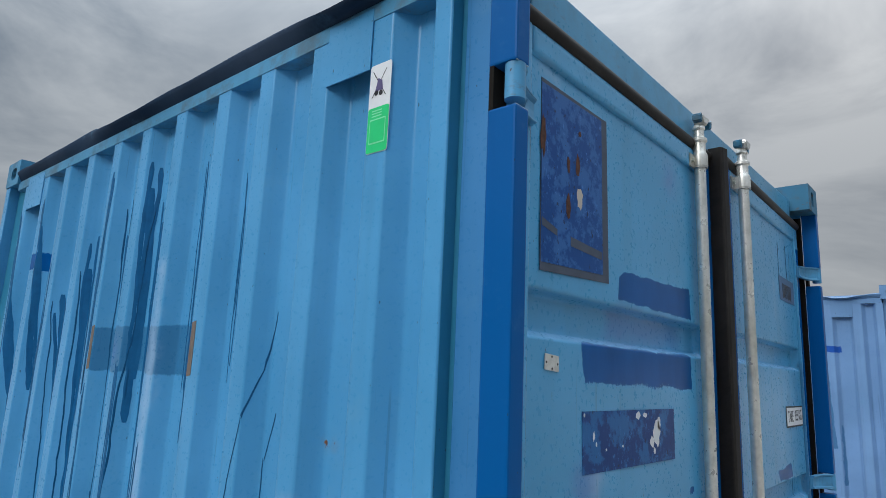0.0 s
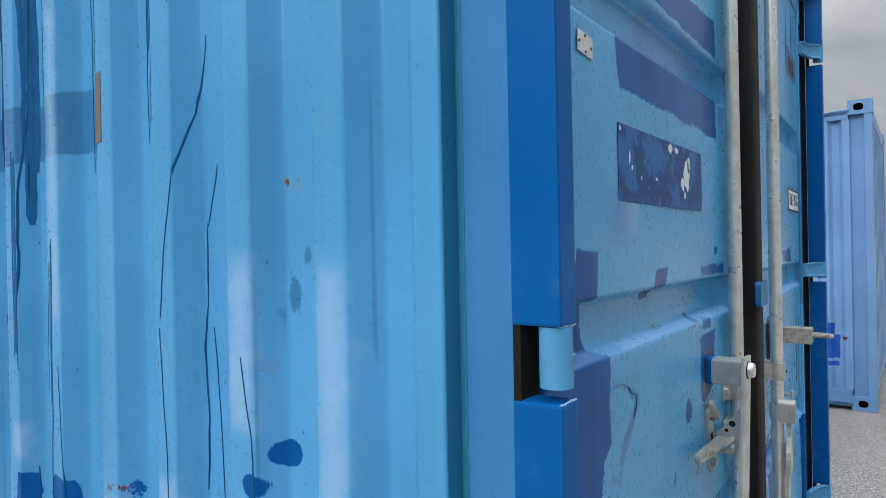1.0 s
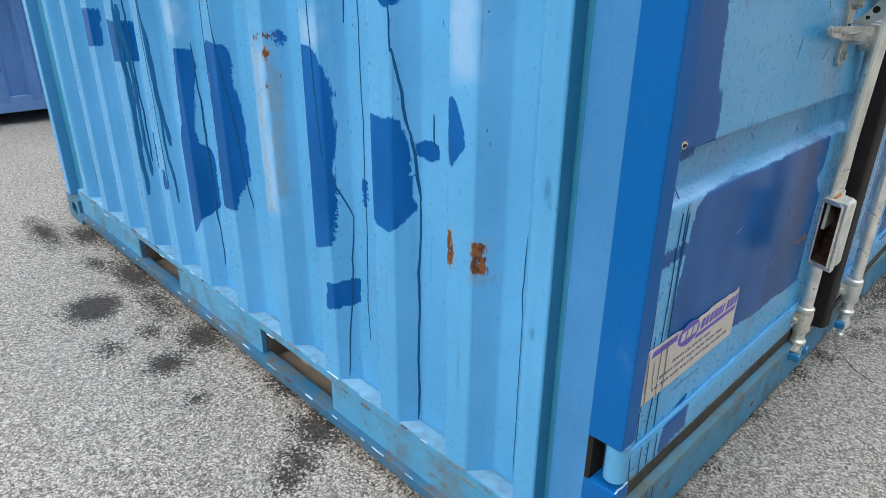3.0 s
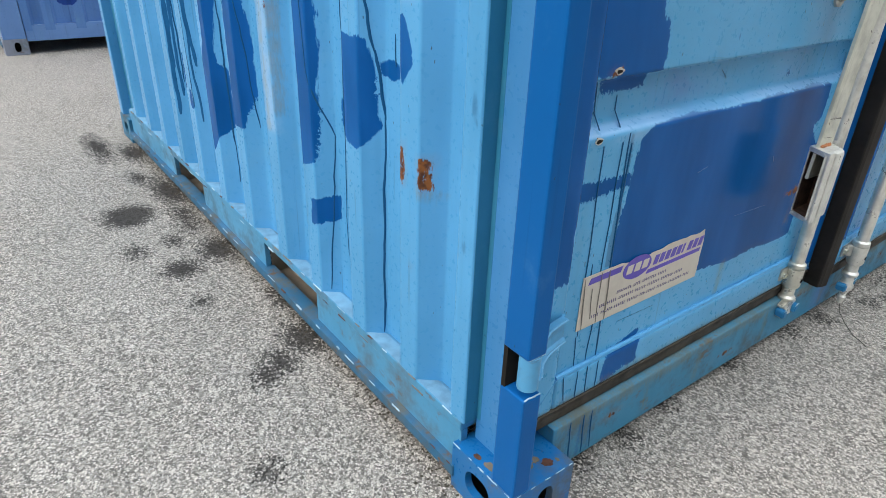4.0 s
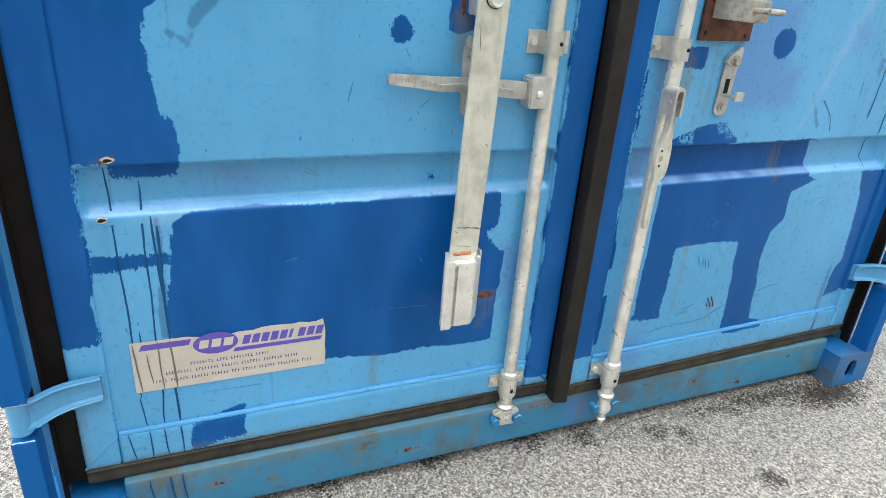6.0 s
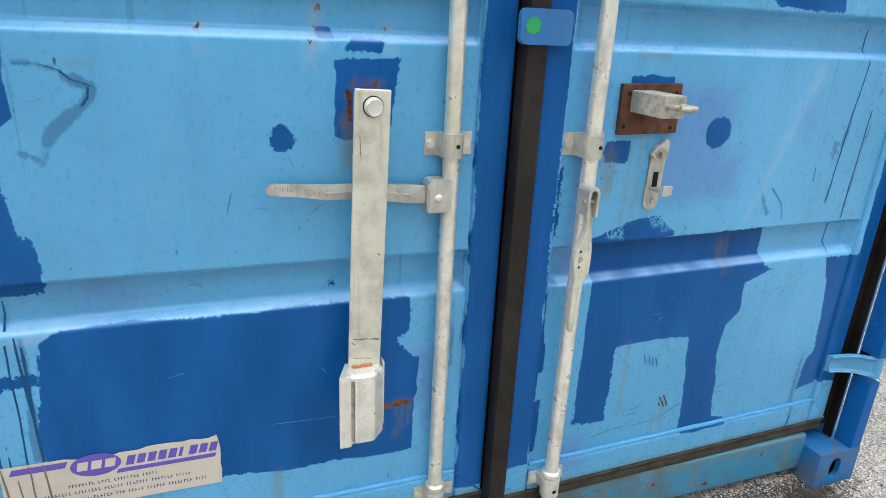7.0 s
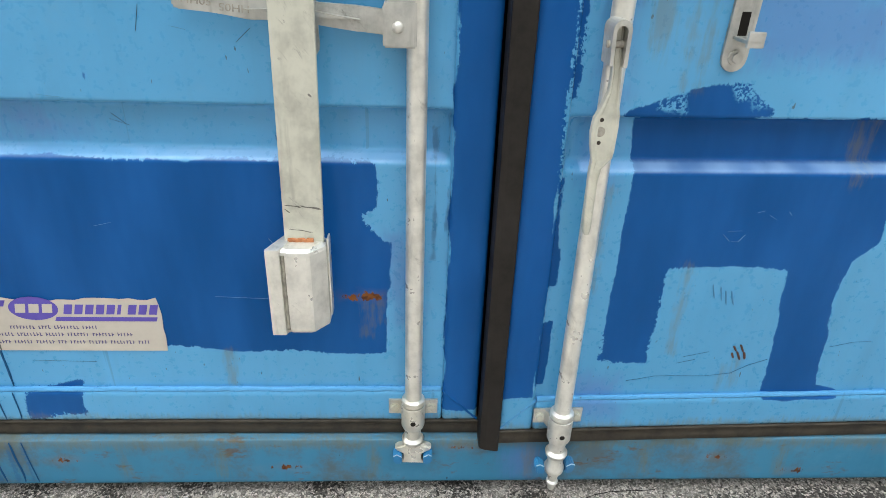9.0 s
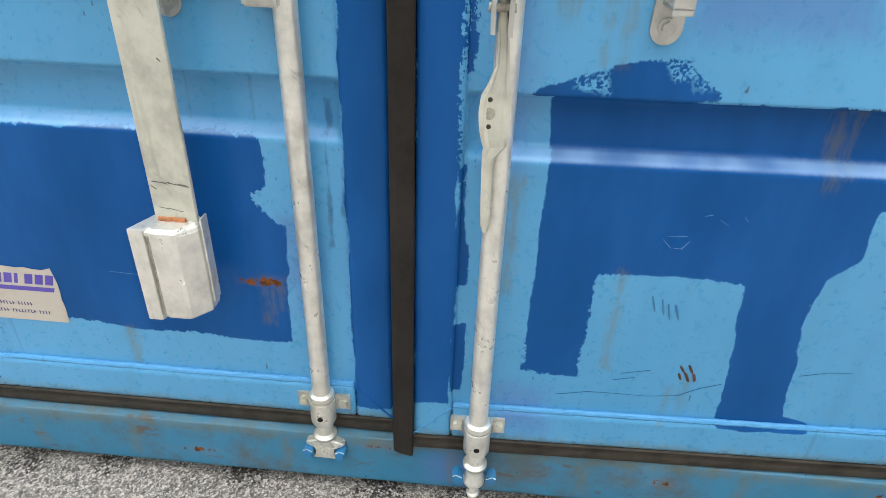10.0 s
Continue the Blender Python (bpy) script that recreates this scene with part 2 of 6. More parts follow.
ORANGE_RUST = metal_mat("orange_rust", (0.46, 0.18, 0.075, 1), (0.20, 0.07, 0.03, 1), 0.85, 0.0, 70.0)
RUBBER = plain("black_rubber_seal", (0.011, 0.009, 0.008, 1), 0.65, 25.0, 0.6, 0.2, 0.15)
DIRTY_SEAL = metal_mat("dirty_brown_black_seal", (0.052, 0.042, 0.030, 1), (0.024, 0.020, 0.016, 1), 0.7, 0.0, 22.0, 0.35)
OLD_RUBBER = plain("greyed_weathered_rubber", (0.017, 0.014, 0.012, 1), 0.5, 55.0, 0.7, 0.3, 0.3)
# Paler blue standing for the soft light on the hinge ribs.
LIT_EDGE = plain("lit_pale_blue_edge", (0.135, 0.375, 0.60, 1), 0.45, 60.0, 0.5)
CHIP = plain("bare_chipped_edge", (0.40, 0.56, 0.68, 1), 0.6, 60.0, 0.6)
HINGE_PAINT = painted("light_blue_hinge_paint", (0.075, 0.285, 0.50, 1), masks=False, rough=0.34, dirt=0.35)
# Near-black that paints in the shade of holes, gaps and pockets.
HOLLOW = plain("shade_black_hollow", (0.018, 0.016, 0.014, 1), 0.95, shine=0.1)
CLAY = plain("dried_mud_and_rust", (0.20, 0.165, 0.13, 1), 0.95, 20.0, 0.6, 0.4)


def asphalt():
    m, t, co = material("coarse_light_asphalt")
    wob = node(t, "ShaderNodeVectorMath", {0: co, 1: node(t, "ShaderNodeVectorMath", {0: node(t, "ShaderNodeTexNoise", {"Vector": co, "Scale": 120.0}).outputs[1], 3: 0.010}, operation="SCALE").outputs[0]}, operation="ADD").outputs[0]
    v = node(t, "ShaderNodeTexVoronoi", {"Vector": wob, "Scale": 215.0}, feature="F1")
    v2 = node(t, "ShaderNodeTexVoronoi", {"Vector": wob, "Scale": 215.0}, feature="DISTANCE_TO_EDGE")
    pick = node(t, "ShaderNodeSeparateColor", {0: v.outputs["Color"]})
    stone = node(t, "ShaderNodeValToRGB", {0: pick.outputs[0]})
    e = stone.color_ramp.elements
    e[0].position, e[0].color = 0.0, (0.140, 0.126, 0.113, 1)
    e[1].position, e[1].color = 1.0, (1.0, 0.94, 0.87, 1)
    for place, tone in ((0.26, (0.34, 0.304, 0.271, 1)), (0.52, (0.60, 0.540, 0.482, 1)), (0.76, (0.86, 0.79, 0.715, 1))):
        e.new(place).color = tone
    gap = calc(t, "MULTIPLY", span(t, v2.outputs["Distance"], 0.0, 0.12, 1.0, 0.0), span(t, noisy(t, co, 60.0, 3, 0.6), 0.36, 0.60, 0.35, 1.0))
    col = blend(t, gap, stone.outputs[0], (0.085, 0.077, 0.069, 1))
    fine = span(t, noisy(t, co, 420.0, 2, 0.6), 0.35, 0.7)
    col = blend(t, calc(t, "MULTIPLY", fine, 0.30), col, (0.16, 0.150, 0.138, 1))
    col = blend(t, calc(t, "MULTIPLY", span(t, noisy(t, co, 230.0, 2, 0.5), 0.64, 0.70), 0.8), col, (0.95, 0.93, 0.90, 1))
    col = blend(t, calc(t, "MULTIPLY", span(t, noisy(t, co, 1.4, 5, 0.6), 0.4, 0.7), 0.14), col, (0.60, 0.57, 0.53, 1))
    col = blend(t, calc(t, "MULTIPLY", span(t, noisy(t, co, 5.0, 5, 0.7), 0.5, 0.75), 0.15), col, (0.24, 0.228, 0.213, 1))
    soil = calc(t, "ADD", attr(t, "spill"), calc(t, "MULTIPLY", calc(t, "SUBTRACT", noisy(t, co, 30.0, 6, 0.8, (0.7, 1.5, 1)), 0.5), 0.11))
    soil = calc(t, "ADD", soil, calc(t, "MULTIPLY", calc(t, "SUBTRACT", pick.outputs[2], 0.56), 0.062))
    col = blend(t, calc(t, "MULTIPLY", span(t, soil, -0.005, 0.008, 1.0, 0.0), 0.86), col, (0.016, 0.014, 0.013, 1))
    h = calc(t, "ADD", span(t, v2.outputs["Distance"], 0.0, 0.16), calc(t, "MULTIPLY", pick.outputs[1], 0.7))
    finish(t, col, 0.75, 0.0, h, 1.0, 0.0050, 0.25)
    return m


ASPHALT = asphalt()

# ---- mesh helpers ----


def link_mesh(name, me, mat, parent=None, label=""):
    ob = new(name, me)
    if mat is not None:
        me.materials.append(mat)
    if parent is not None:
        ob.parent = parent
    if label:
        tagged(ob, label)
    return ob


def part(name, bm, mat, parent=None, label="", smooth=False):
    """Links a bmesh as one mesh object under a thing or a part."""
    bmesh.ops.recalc_face_normals(bm, faces=bm.faces)
    me = bpy.data.meshes.new(name)
    if smooth:
        for e in bm.edges:
            e.smooth = e.calc_face_angle(0) < 0.7
    bm.to_mesh(me)
    bm.free()
    if smooth:
        for p in me.polygons:
            p.use_smooth = len(p.vertices) == 4
    return link_mesh(name, me, mat, parent, label)


def box(bm, x0, x1, y0, y1, z0, z1, bevel=0.0, m=None):
    r = bmesh.ops.create_cube(bm, size=1.0)
    vs = r["verts"]
    bmesh.ops.scale(bm, vec=(x1 - x0, y1 - y0, z1 - z0), verts=vs)
    bmesh.ops.translate(bm, vec=((x0 + x1) / 2, (y0 + y1) / 2, (z0 + z1) / 2), verts=vs)
    if bevel:
        es = list({e for v in vs for e in v.link_edges})
        r = bmesh.ops.bevel(bm, geom=es, offset=bevel, segments=2, profile=0.6, affect="EDGES")
        vs = list({v for f in r["faces"] for v in f.verts} | {v for v in vs if v.is_valid})
    if m is not None:
        bmesh.ops.transform(bm, matrix=m, verts=vs)
    return vs


def rod(bm, a, b, r, seg=20, r2=None):
    a, b = Vector(a), Vector(b)
    d = b - a
    m = Matrix.Translation((a + b) / 2) @ d.to_track_quat("Z", "Y").to_matrix().to_4x4()
    return bmesh.ops.create_cone(bm, cap_ends=True, segments=seg, radius1=r, radius2=r if r2 is None else r2, depth=d.length, matrix=m)["verts"]


def lathe(bm, x, y, profile, seg=24):
    """A turned upright piece: profile is rows of (radius, z)."""
    rings = []
    for r, z in profile:
        rings.append([bm.verts.new((x + r * math.cos(2 * math.pi * i / seg), y + r * math.sin(2 * math.pi * i / seg), z)) for i in range(seg)])
    for a, b in zip(rings, rings[1:]):
        for i in range(seg):
            bm.faces.new((a[i], a[(i + 1) % seg], b[(i + 1) % seg], b[i]))
    bm.faces.new(rings[0])
    bm.faces.new(rings[-1])


def prism(bm, outline, lo, hi, axis="x"):
    """A plate: outline of (u, v) pushed from lo to hi along the axis."""
    put = {"x": lambda u, v, w: (w, u, v), "y": lambda u, v, w: (u, w, v), "z": lambda u, v, w: (u, v, w)}[axis]
    a = [bm.verts.new(put(u, v, lo)) for u, v in outline]
    b = [bm.verts.new(put(u, v, hi)) for u, v in outline]
    n = len(a)
    bm.faces.new(a)
    bm.faces.new(b[::-1])
    for i in range(n):
        bm.faces.new((a[i], b[i], b[(i + 1) % n], a[(i + 1) % n]))


def tube_path(bm, pts, r, seg=10, flat=1.0):
    """A bent round bar along points."""
    rings = []
    for i, p in enumerate(pts):
        d = (Vector(pts[min(i + 1, len(pts) - 1)]) - Vector(pts[max(i - 1, 0)])).normalized()
        u = d.cross(Vector((1, 0, 0)))
        if u.length < 0.1:
            u = d.cross(Vector((0, 1, 0)))
        u.normalize()
        w = d.cross(u)
        rings.append([bm.verts.new(Vector(p) + r * (math.cos(k * 2 * math.pi / seg) * u + flat * math.sin(k * 2 * math.pi / seg) * w)) for k in range(seg)])
    for a, b in zip(rings, rings[1:]):
        for k in range(seg):
            bm.faces.new((a[k], a[(k + 1) % seg], b[(k + 1) % seg], b[k]))
    bm.faces.new(rings[0])
    bm.faces.new(rings[-1])


# ---- fields of newer paint, chalk, runs and rust, as distances on a sheet ----


class Fields:
    """Shapes on one sheet, each a signed distance over (u, v): negative inside."""

    def __init__(self):
        self.shapes = {"repaint": [], "chalk": [], "smear": [], "runs": [], "stain": [], "dust_glint": [], "rust": [], "thin": []}

    def rect(self, kind, u0, u1, v0, v1, lean=0.0):
        self.shapes[kind].append(("rect", (u0 + u1) / 2, (v0 + v1) / 2, abs(u1 - u0) / 2, abs(v1 - v0) / 2, lean))
        return self

    def blob(self, kind, u, v, ru, rv):
        self.shapes[kind].append(("blob", u, v, ru, rv, 0.0))
        return self

    def stroke(self, kind, u0, v0, u1, v1, w):
        self.shapes[kind].append(("stroke", u0, v0, u1, v1, w))
        return self

    def patch(self, kind, *corners):
        """A hand-painted patch with straight runs between its corners."""
        self.shapes[kind].append(("patch", corners))
        return self

    def field(self, kind, u, v):
        best = np.full(u.shape, 0.3)
        for s in self.shapes[kind]:
            if s[0] == "rect":
                du = np.abs(u - s[1] - s[5] * (v - s[2])) - s[3]
                dv = np.abs(v - s[2]) - s[4]
                d = np.hypot(np.maximum(du, 0), np.maximum(dv, 0)) + np.minimum(np.maximum(du, dv), 0)
            elif s[0] == "patch":
                d, inside = np.full(u.shape, 9.0), np.zeros(u.shape, bool)
                for (au, av), (bu, bv) in zip(s[1], s[1][1:] + s[1][:1]):
                    h = np.clip(((u - au) * (bu - au) + (v - av) * (bv - av)) / ((bu - au) ** 2 + (bv - av) ** 2), 0, 1)
                    d = np.minimum(d, np.hypot(u - au - h * (bu - au), v - av - h * (bv - av)))
                    if av != bv:
                        inside ^= ((av > v) != (bv > v)) & (u < au + (v - av) / (bv - av) * (bu - au))
                d = np.where(inside, -d, d)
            elif s[0] == "blob":
                k = np.hypot((u - s[1]) / s[3], (v - s[2]) / s[4])
                d = (k - 1) * min(s[3], s[4])
            else:
                ax, ay = s[3] - s[1], s[4] - s[2]
                h = np.clip(((u - s[1]) * ax + (v - s[2]) * ay) / (ax * ax + ay * ay), 0, 1)
                d = np.hypot(u - s[1] - h * ax, v - s[2] - h * ay) - s[5]
            best = np.minimum(best, d)
        return best


def grid_mesh(name, P, u, v, fields, mat, parent, label="", smooth=True, flip=False):
    """A sheet from a grid of places P (rows, columns, 3) with the fields over (u, v) kept on its corners."""
    n, m = P.shape[:2]
    me = bpy.data.meshes.new(name)
    i = np.arange(n * m).reshape(n, m)
    q = np.stack([i[:-1, :-1], i[:-1, 1:], i[1:, 1:], i[1:, :-1]], -1).reshape(-1, 4)
    if flip:
        q = q[:, ::-1]
    me.from_pydata(P.reshape(-1, 3).tolist(), [], q.tolist())
    if smooth:
        me.polygons.foreach_set("use_smooth", np.ones(len(me.polygons), bool))
    if fields is not None:
        for kind in fields.shapes:
            a = me.attributes.new(kind, "FLOAT", "POINT")
            a.data.foreach_set("value", fields.field(kind, u.reshape(-1), v.reshape(-1)).astype(np.float32))
    me.update()
    return link_mesh(name, me, mat, parent, label)


def steps(a, b, size):
    return np.linspace(a, b, max(2, int(round((b - a) / size)) + 1))


def sheet_box(name, y0, y1, z0, z1, x_front, x_back, fields, mat, parent, size=0.008, edge=0.003, dent=None, label=""):
    """A plate facing +x with softened edges, wrapped round to its back; dent(y, z) is how far its face lies back."""
    ys = np.concatenate([[y0, y0], [y0 + edge * 0.3], steps(y0 + edge, y1 - edge, size), [y1 - edge * 0.3], [y1, y1]])
    zs = np.concatenate([[z0, z0], [z0 + edge * 0.3], steps(z0 + edge, z1 - edge, size), [z1 - edge * 0.3], [z1, z1]])
    Y, Z = np.meshgrid(ys, zs)
    X = np.full(Y.shape, x_front)
    if dent is not None:
        X = X - dent(Y, Z)
    for k, dx in ((2, edge * 0.3), (1, edge)):
        X[:, k] -= dx
        X[:, -1 - k] -= dx
        X[k, :] -= dx
        X[-1 - k, :] -= dx
    X[:, 0] = X[:, -1] = x_back
    X[0, :] = X[-1, :] = x_back
    return grid_mesh(name, np.stack([X, Y, Z], -1), Y, Z, fields, mat, parent, label)


# ---- the ground ----


FOOT_SPOTS = ((-.075, .265, .014), (-.060, .42, .012), (-.075, .59, .012), (-.080, .883, .017), (-.066, 1.161, .019), (-.038, 1.320, .018), (.042, 1.628, .010), (.001, 1.860, .010), (.260, 1.732, .012), (.007, 1.553, .010))


def ground():
    f = Fields()
    f.shapes = {"spill": []}
    for x, y, a, b in ((-1.92, -0.23, .10, .085), (-2.10, -0.03, .15, .05), (-1.47, -0.04, .085, .055), (-1.40, -0.18, .055, .05),
                       (-0.83, -0.02, .065, .05), (-0.76, -0.12, .04, .035), (-0.73, -0.17, .032, .03), (-1.72, -0.06, .05, .028), (-1.62, -0.15, .03, .022), (-2.30, -0.10, .05, .022), (-2.84, -0.16, .17, .04), (-2.66, -0.03, .12, .05),
                       (-1.165, -0.195, .018, .018), (-0.426, -0.298, .018, .016), (-1.60, -0.28, .03, .02), (-1.84, -0.05, .06, .03), (-1.05, 0.02, .05, .03)):
        f.blob("spill", x, y, a, b)
    for x, y, r in FOOT_SPOTS:
        f.blob("spill", x, y, r, r * 1.1)
    f.blob("spill", .015, 2.24, .05, .13)
    f.blob("spill", -.03, 2.05, .02, .16)
    xs = np.concatenate([[-3000, -600, -120, -30, -8], steps(-3.6, 1.6, 0.018), [3, 8, 30, 120, 600, 3000]])
    ys = np.concatenate([[-3000, -600, -120, -30, -8, -3], steps(-1.2, 2.8, 0.018), [5, 12, 30, 120, 600, 3000]])
    X, Y = np.meshgrid(xs, ys)
    Z = np.zeros(X.shape)
    g = grid_mesh("ground", np.stack([X, Y, Z], -1), X, Y, f, ASPHALT, None, smooth=False)
    tagged(g, "coarse light grey asphalt yard with dark oil spots", "ground", kind="structure")


ground()

# unseen walls added behind the camera close the yard and dim low sky light
UNSEEN_WALL = plain("grey_unseen_wall", (0.42, 0.42, 0.40, 1), 0.9, 3.0, 0.2)
for name, a in (("unseen_wall_east", (10.0, 10.4, -11.4, 14.0, 0.0, 3.6)), ("unseen_wall_south", (-14.0, 10.4, -11.8, -11.4, 0.0, 3.6))):
    bm = bmesh.new()
    box(bm, *a)
    tagged(part(name, bm, UNSEEN_WALL), "unseen plain grey wall added to dim low sky light", "wall", kind="structure")

# ---- containers ----
LENGTH, WIDTH, HEIGHT = 2.991, 2.438, 2.591
RAIL_TOP, WALL_TOP = 0.17, 2.44


def even(length, first, pitch, count, half=0.034):
    """Outer flats of a corrugated wall at an even pitch, with one at either end."""
    return [(0.163, 0.216)] + [(first + pitch * k - half, first + pitch * k + half) for k in range(count)] + [(length - 0.216, length - 0.163)]


# far edges of the battered side wall's outer flats, back from the door end
SIDE_FLATS = [(0.163, 0.208)] + [(e - 0.064, e) for e in (0.392, 0.603, 0.826, 1.039, 1.286, 1.521, 1.746, 1.981, 2.222, 2.468)] + [(2.660, 2.708)]


def wave(flats, run=0.026, inner=0.040):
    """Corrugated cross-section along u: rows of (u, depth), outer flats at depth 0."""
    rows = []

    def add(u0, d0, u1, d1, n):
        for k in range(n):
            s = k / n
            rows.append((u0 + (u1 - u0) * s, d0 + (d1 - d0) * s))
    for a, b in zip(flats, flats[1:]):
        r = min(run, (b[0] - a[1]) * 0.32)
        add(a[0], 0, a[1] - 0.003, 0, 8)
        add(a[1] - 0.003, 0, a[1] + 0.002, 0.003, 1)
        add(a[1] + 0.002, 0.003, a[1] + r - 0.002, inner - 0.003, 3)
        add(a[1] + r - 0.002, inner - 0.003, a[1] + r + 0.003, inner, 1)
        add(a[1] + r + 0.003, inner, b[0] - r - 0.003, inner, 10)
        add(b[0] - r - 0.003, inner, b[0] - r + 0.002, inner - 0.003, 1)
        add(b[0] - r + 0.002, inner - 0.003, b[0] - 0.002, 0.003, 3)
        add(b[0] - 0.002, 0.003, b[0] + 0.003, 0, 1)
        rows[-1] = (b[0] - 0.002, 0.003)
    add(flats[-1][0] + 0.003, 0, flats[-1][1], 0, 8)
    rows.append((flats[-1][1], 0.0))
    u_first, u_last = flats[0][0], flats[-1][1]
    return [(u_first - 0.0005, inner + 0.004), (u_first - 0.0005, 0.004)] + rows + [(u_last + 0.0005, 0.004), (u_last + 0.0005, inner + 0.004)]


def wall_sheet(name, rows, put, fields, mat, parent, z0=RAIL_TOP, z1=WALL_TOP, size=0.012, label=""):
    u = np.array([r[0] for r in rows])
    d = np.array([r[1] for r in rows])
    zs = steps(z0, z1, size)
    U, Z = np.meshgrid(u, zs)
    D = np.tile(d, (len(zs), 1))
    return grid_mesh(name, put(U, D, Z), U, Z, fields, mat, parent, label)


def casting(parent, x, y, z, sx, sy, mat, label=""):
    """Corner casting whose outer corner is (x, y, z); sx, sy point inwards; oval holes in the two outer faces."""
    bm = bmesh.new()
    lx, ly, h, w = 0.178, 0.162, 0.118, 0.016

    def pierced(o, ux, uy, n, length, height, hw, hh):
        o, ux, uy, n = Vector(o), Vector(ux), Vector(uy), Vector(n)
        c = o + ux * length * 0.55 + uy * height * 0.5
        seg = 24
        ring, outer, back = [], [], []
        for i in range(seg):
            a = 2 * math.pi * i / seg
            ca, sa = math.cos(a), math.sin(a)
            p = c + ux * hw * math.copysign(abs(ca) ** 0.75, ca) + uy * hh * math.copysign(abs(sa) ** 0.75, sa)
            ring.append(bm.verts.new(p))
            back.append(bm.verts.new(p - n * w))
            k = max(abs(ca), abs(sa))
            e, f = ca / k, sa / k
            q = o + ux * length * (0.55 + e * (0.45 if e > 0 else 0.55)) + uy * height * (0.5 + f * 0.5)
            outer.append(bm.verts.new(q))
        for i in range(seg):
            j = (i + 1) % seg
            bm.faces.new((outer[i], outer[j], ring[j], ring[i]))
            bm.faces.new((ring[i], ring[j], back[j], back[i]))
    pierced((x, y, z), (sx, 0, 0), (0, 0, 1), (0, -sy, 0), lx, h, 0.036, 0.030)
    pierced((x, y, z), (0, sy, 0), (0, 0, 1), (-sx, 0, 0), ly, h, 0.022, 0.036)
    X1, Y1 = x + sx * lx, y + sy * ly
    c = [bm.verts.new(p) for p in ((x, y, z), (X1, y, z), (X1, Y1, z), (x, Y1, z), (x, y, z + h), (X1, y, z + h), (X1, Y1, z + h), (x, Y1, z + h))]
    for f in ((0, 1, 2, 3), (4, 5, 6, 7), (1, 2, 6, 5), (2, 3, 7, 6)):
        bm.faces.new([c[i] for i in f])
    bmesh.ops.remove_doubles(bm, verts=bm.verts, dist=0.0005)
    ob = part("corner_casting", bm, mat, parent, label)
    hollow = bmesh.new()
    i0, i1 = sorted((x + sx * (w + 0.001), X1 - sx * 0.004))
    j0, j1 = sorted((y + sy * (w + 0.001), Y1 - sy * 0.004))
    box(hollow, i0, i1, j0, j1, z + 0.004, z + h - 0.004)
    for fc in [f for f in hollow.faces if f.normal.dot(Vector((-sx, 0, 0))) > 0.9 or f.normal.dot(Vector((0, -sy, 0))) > 0.9]:
        hollow.faces.remove(fc)
    part("casting_hollow", hollow, HOLLOW, ob)
    return ob


DUST = plain("pale_dust_on_paint", (0.15, 0.32, 0.46, 1), 0.9, 30.0, 0.6)


def side_rail(parent, mat, put_box, pockets=()):
    """Bottom rail along a side with a lower lip and fork pockets cut through it."""
    a, b = 0.170, LENGTH - 0.170
    cuts = [a] + [c for p in pockets for c in p] + [b]
    bm = bmesh.new()
    put_box(bm, a, b, 0.011, 0.060, 0.1465, RAIL_TOP, 0.003)
    rail = part("bottom_rail", bm, mat, parent)
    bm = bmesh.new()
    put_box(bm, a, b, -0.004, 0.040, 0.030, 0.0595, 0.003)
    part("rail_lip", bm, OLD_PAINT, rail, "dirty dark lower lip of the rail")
    bm = bmesh.new()
    put_box(bm, a, b, 0.0135, 0.050, RAIL_TOP + 0.0002, RAIL_TOP + 0.0012, 0.0)
    part("ledge_dust", bm, DUST, rail, "pale dusty strip along the top of the rail")
    for i in range(0, len(cuts), 2):
        bm = bmesh.new()
        put_box(bm, cuts[i], cuts[i + 1], 0.014, 0.030, 0.0598, 0.1462, 0.0)
        part("rail_web", bm, mat, rail)
    for u0, u1 in pockets:
        bm = bmesh.new()
        put_box(bm, u0 + 0.001, u1 - 0.001, 0.032, 0.62, 0.034, 0.145, 0.0)
        lid = [f for f in bm.faces if all(min(abs(v.co.y - 0.032), abs(v.co.y - WIDTH + 0.032)) < 0.002 for v in f.verts)]
        bmesh.ops.delete(bm, geom=lid, context="FACES")
        part("fork_pocket", bm, CLAY, parent, "fork pocket lined with dried mud and rust")


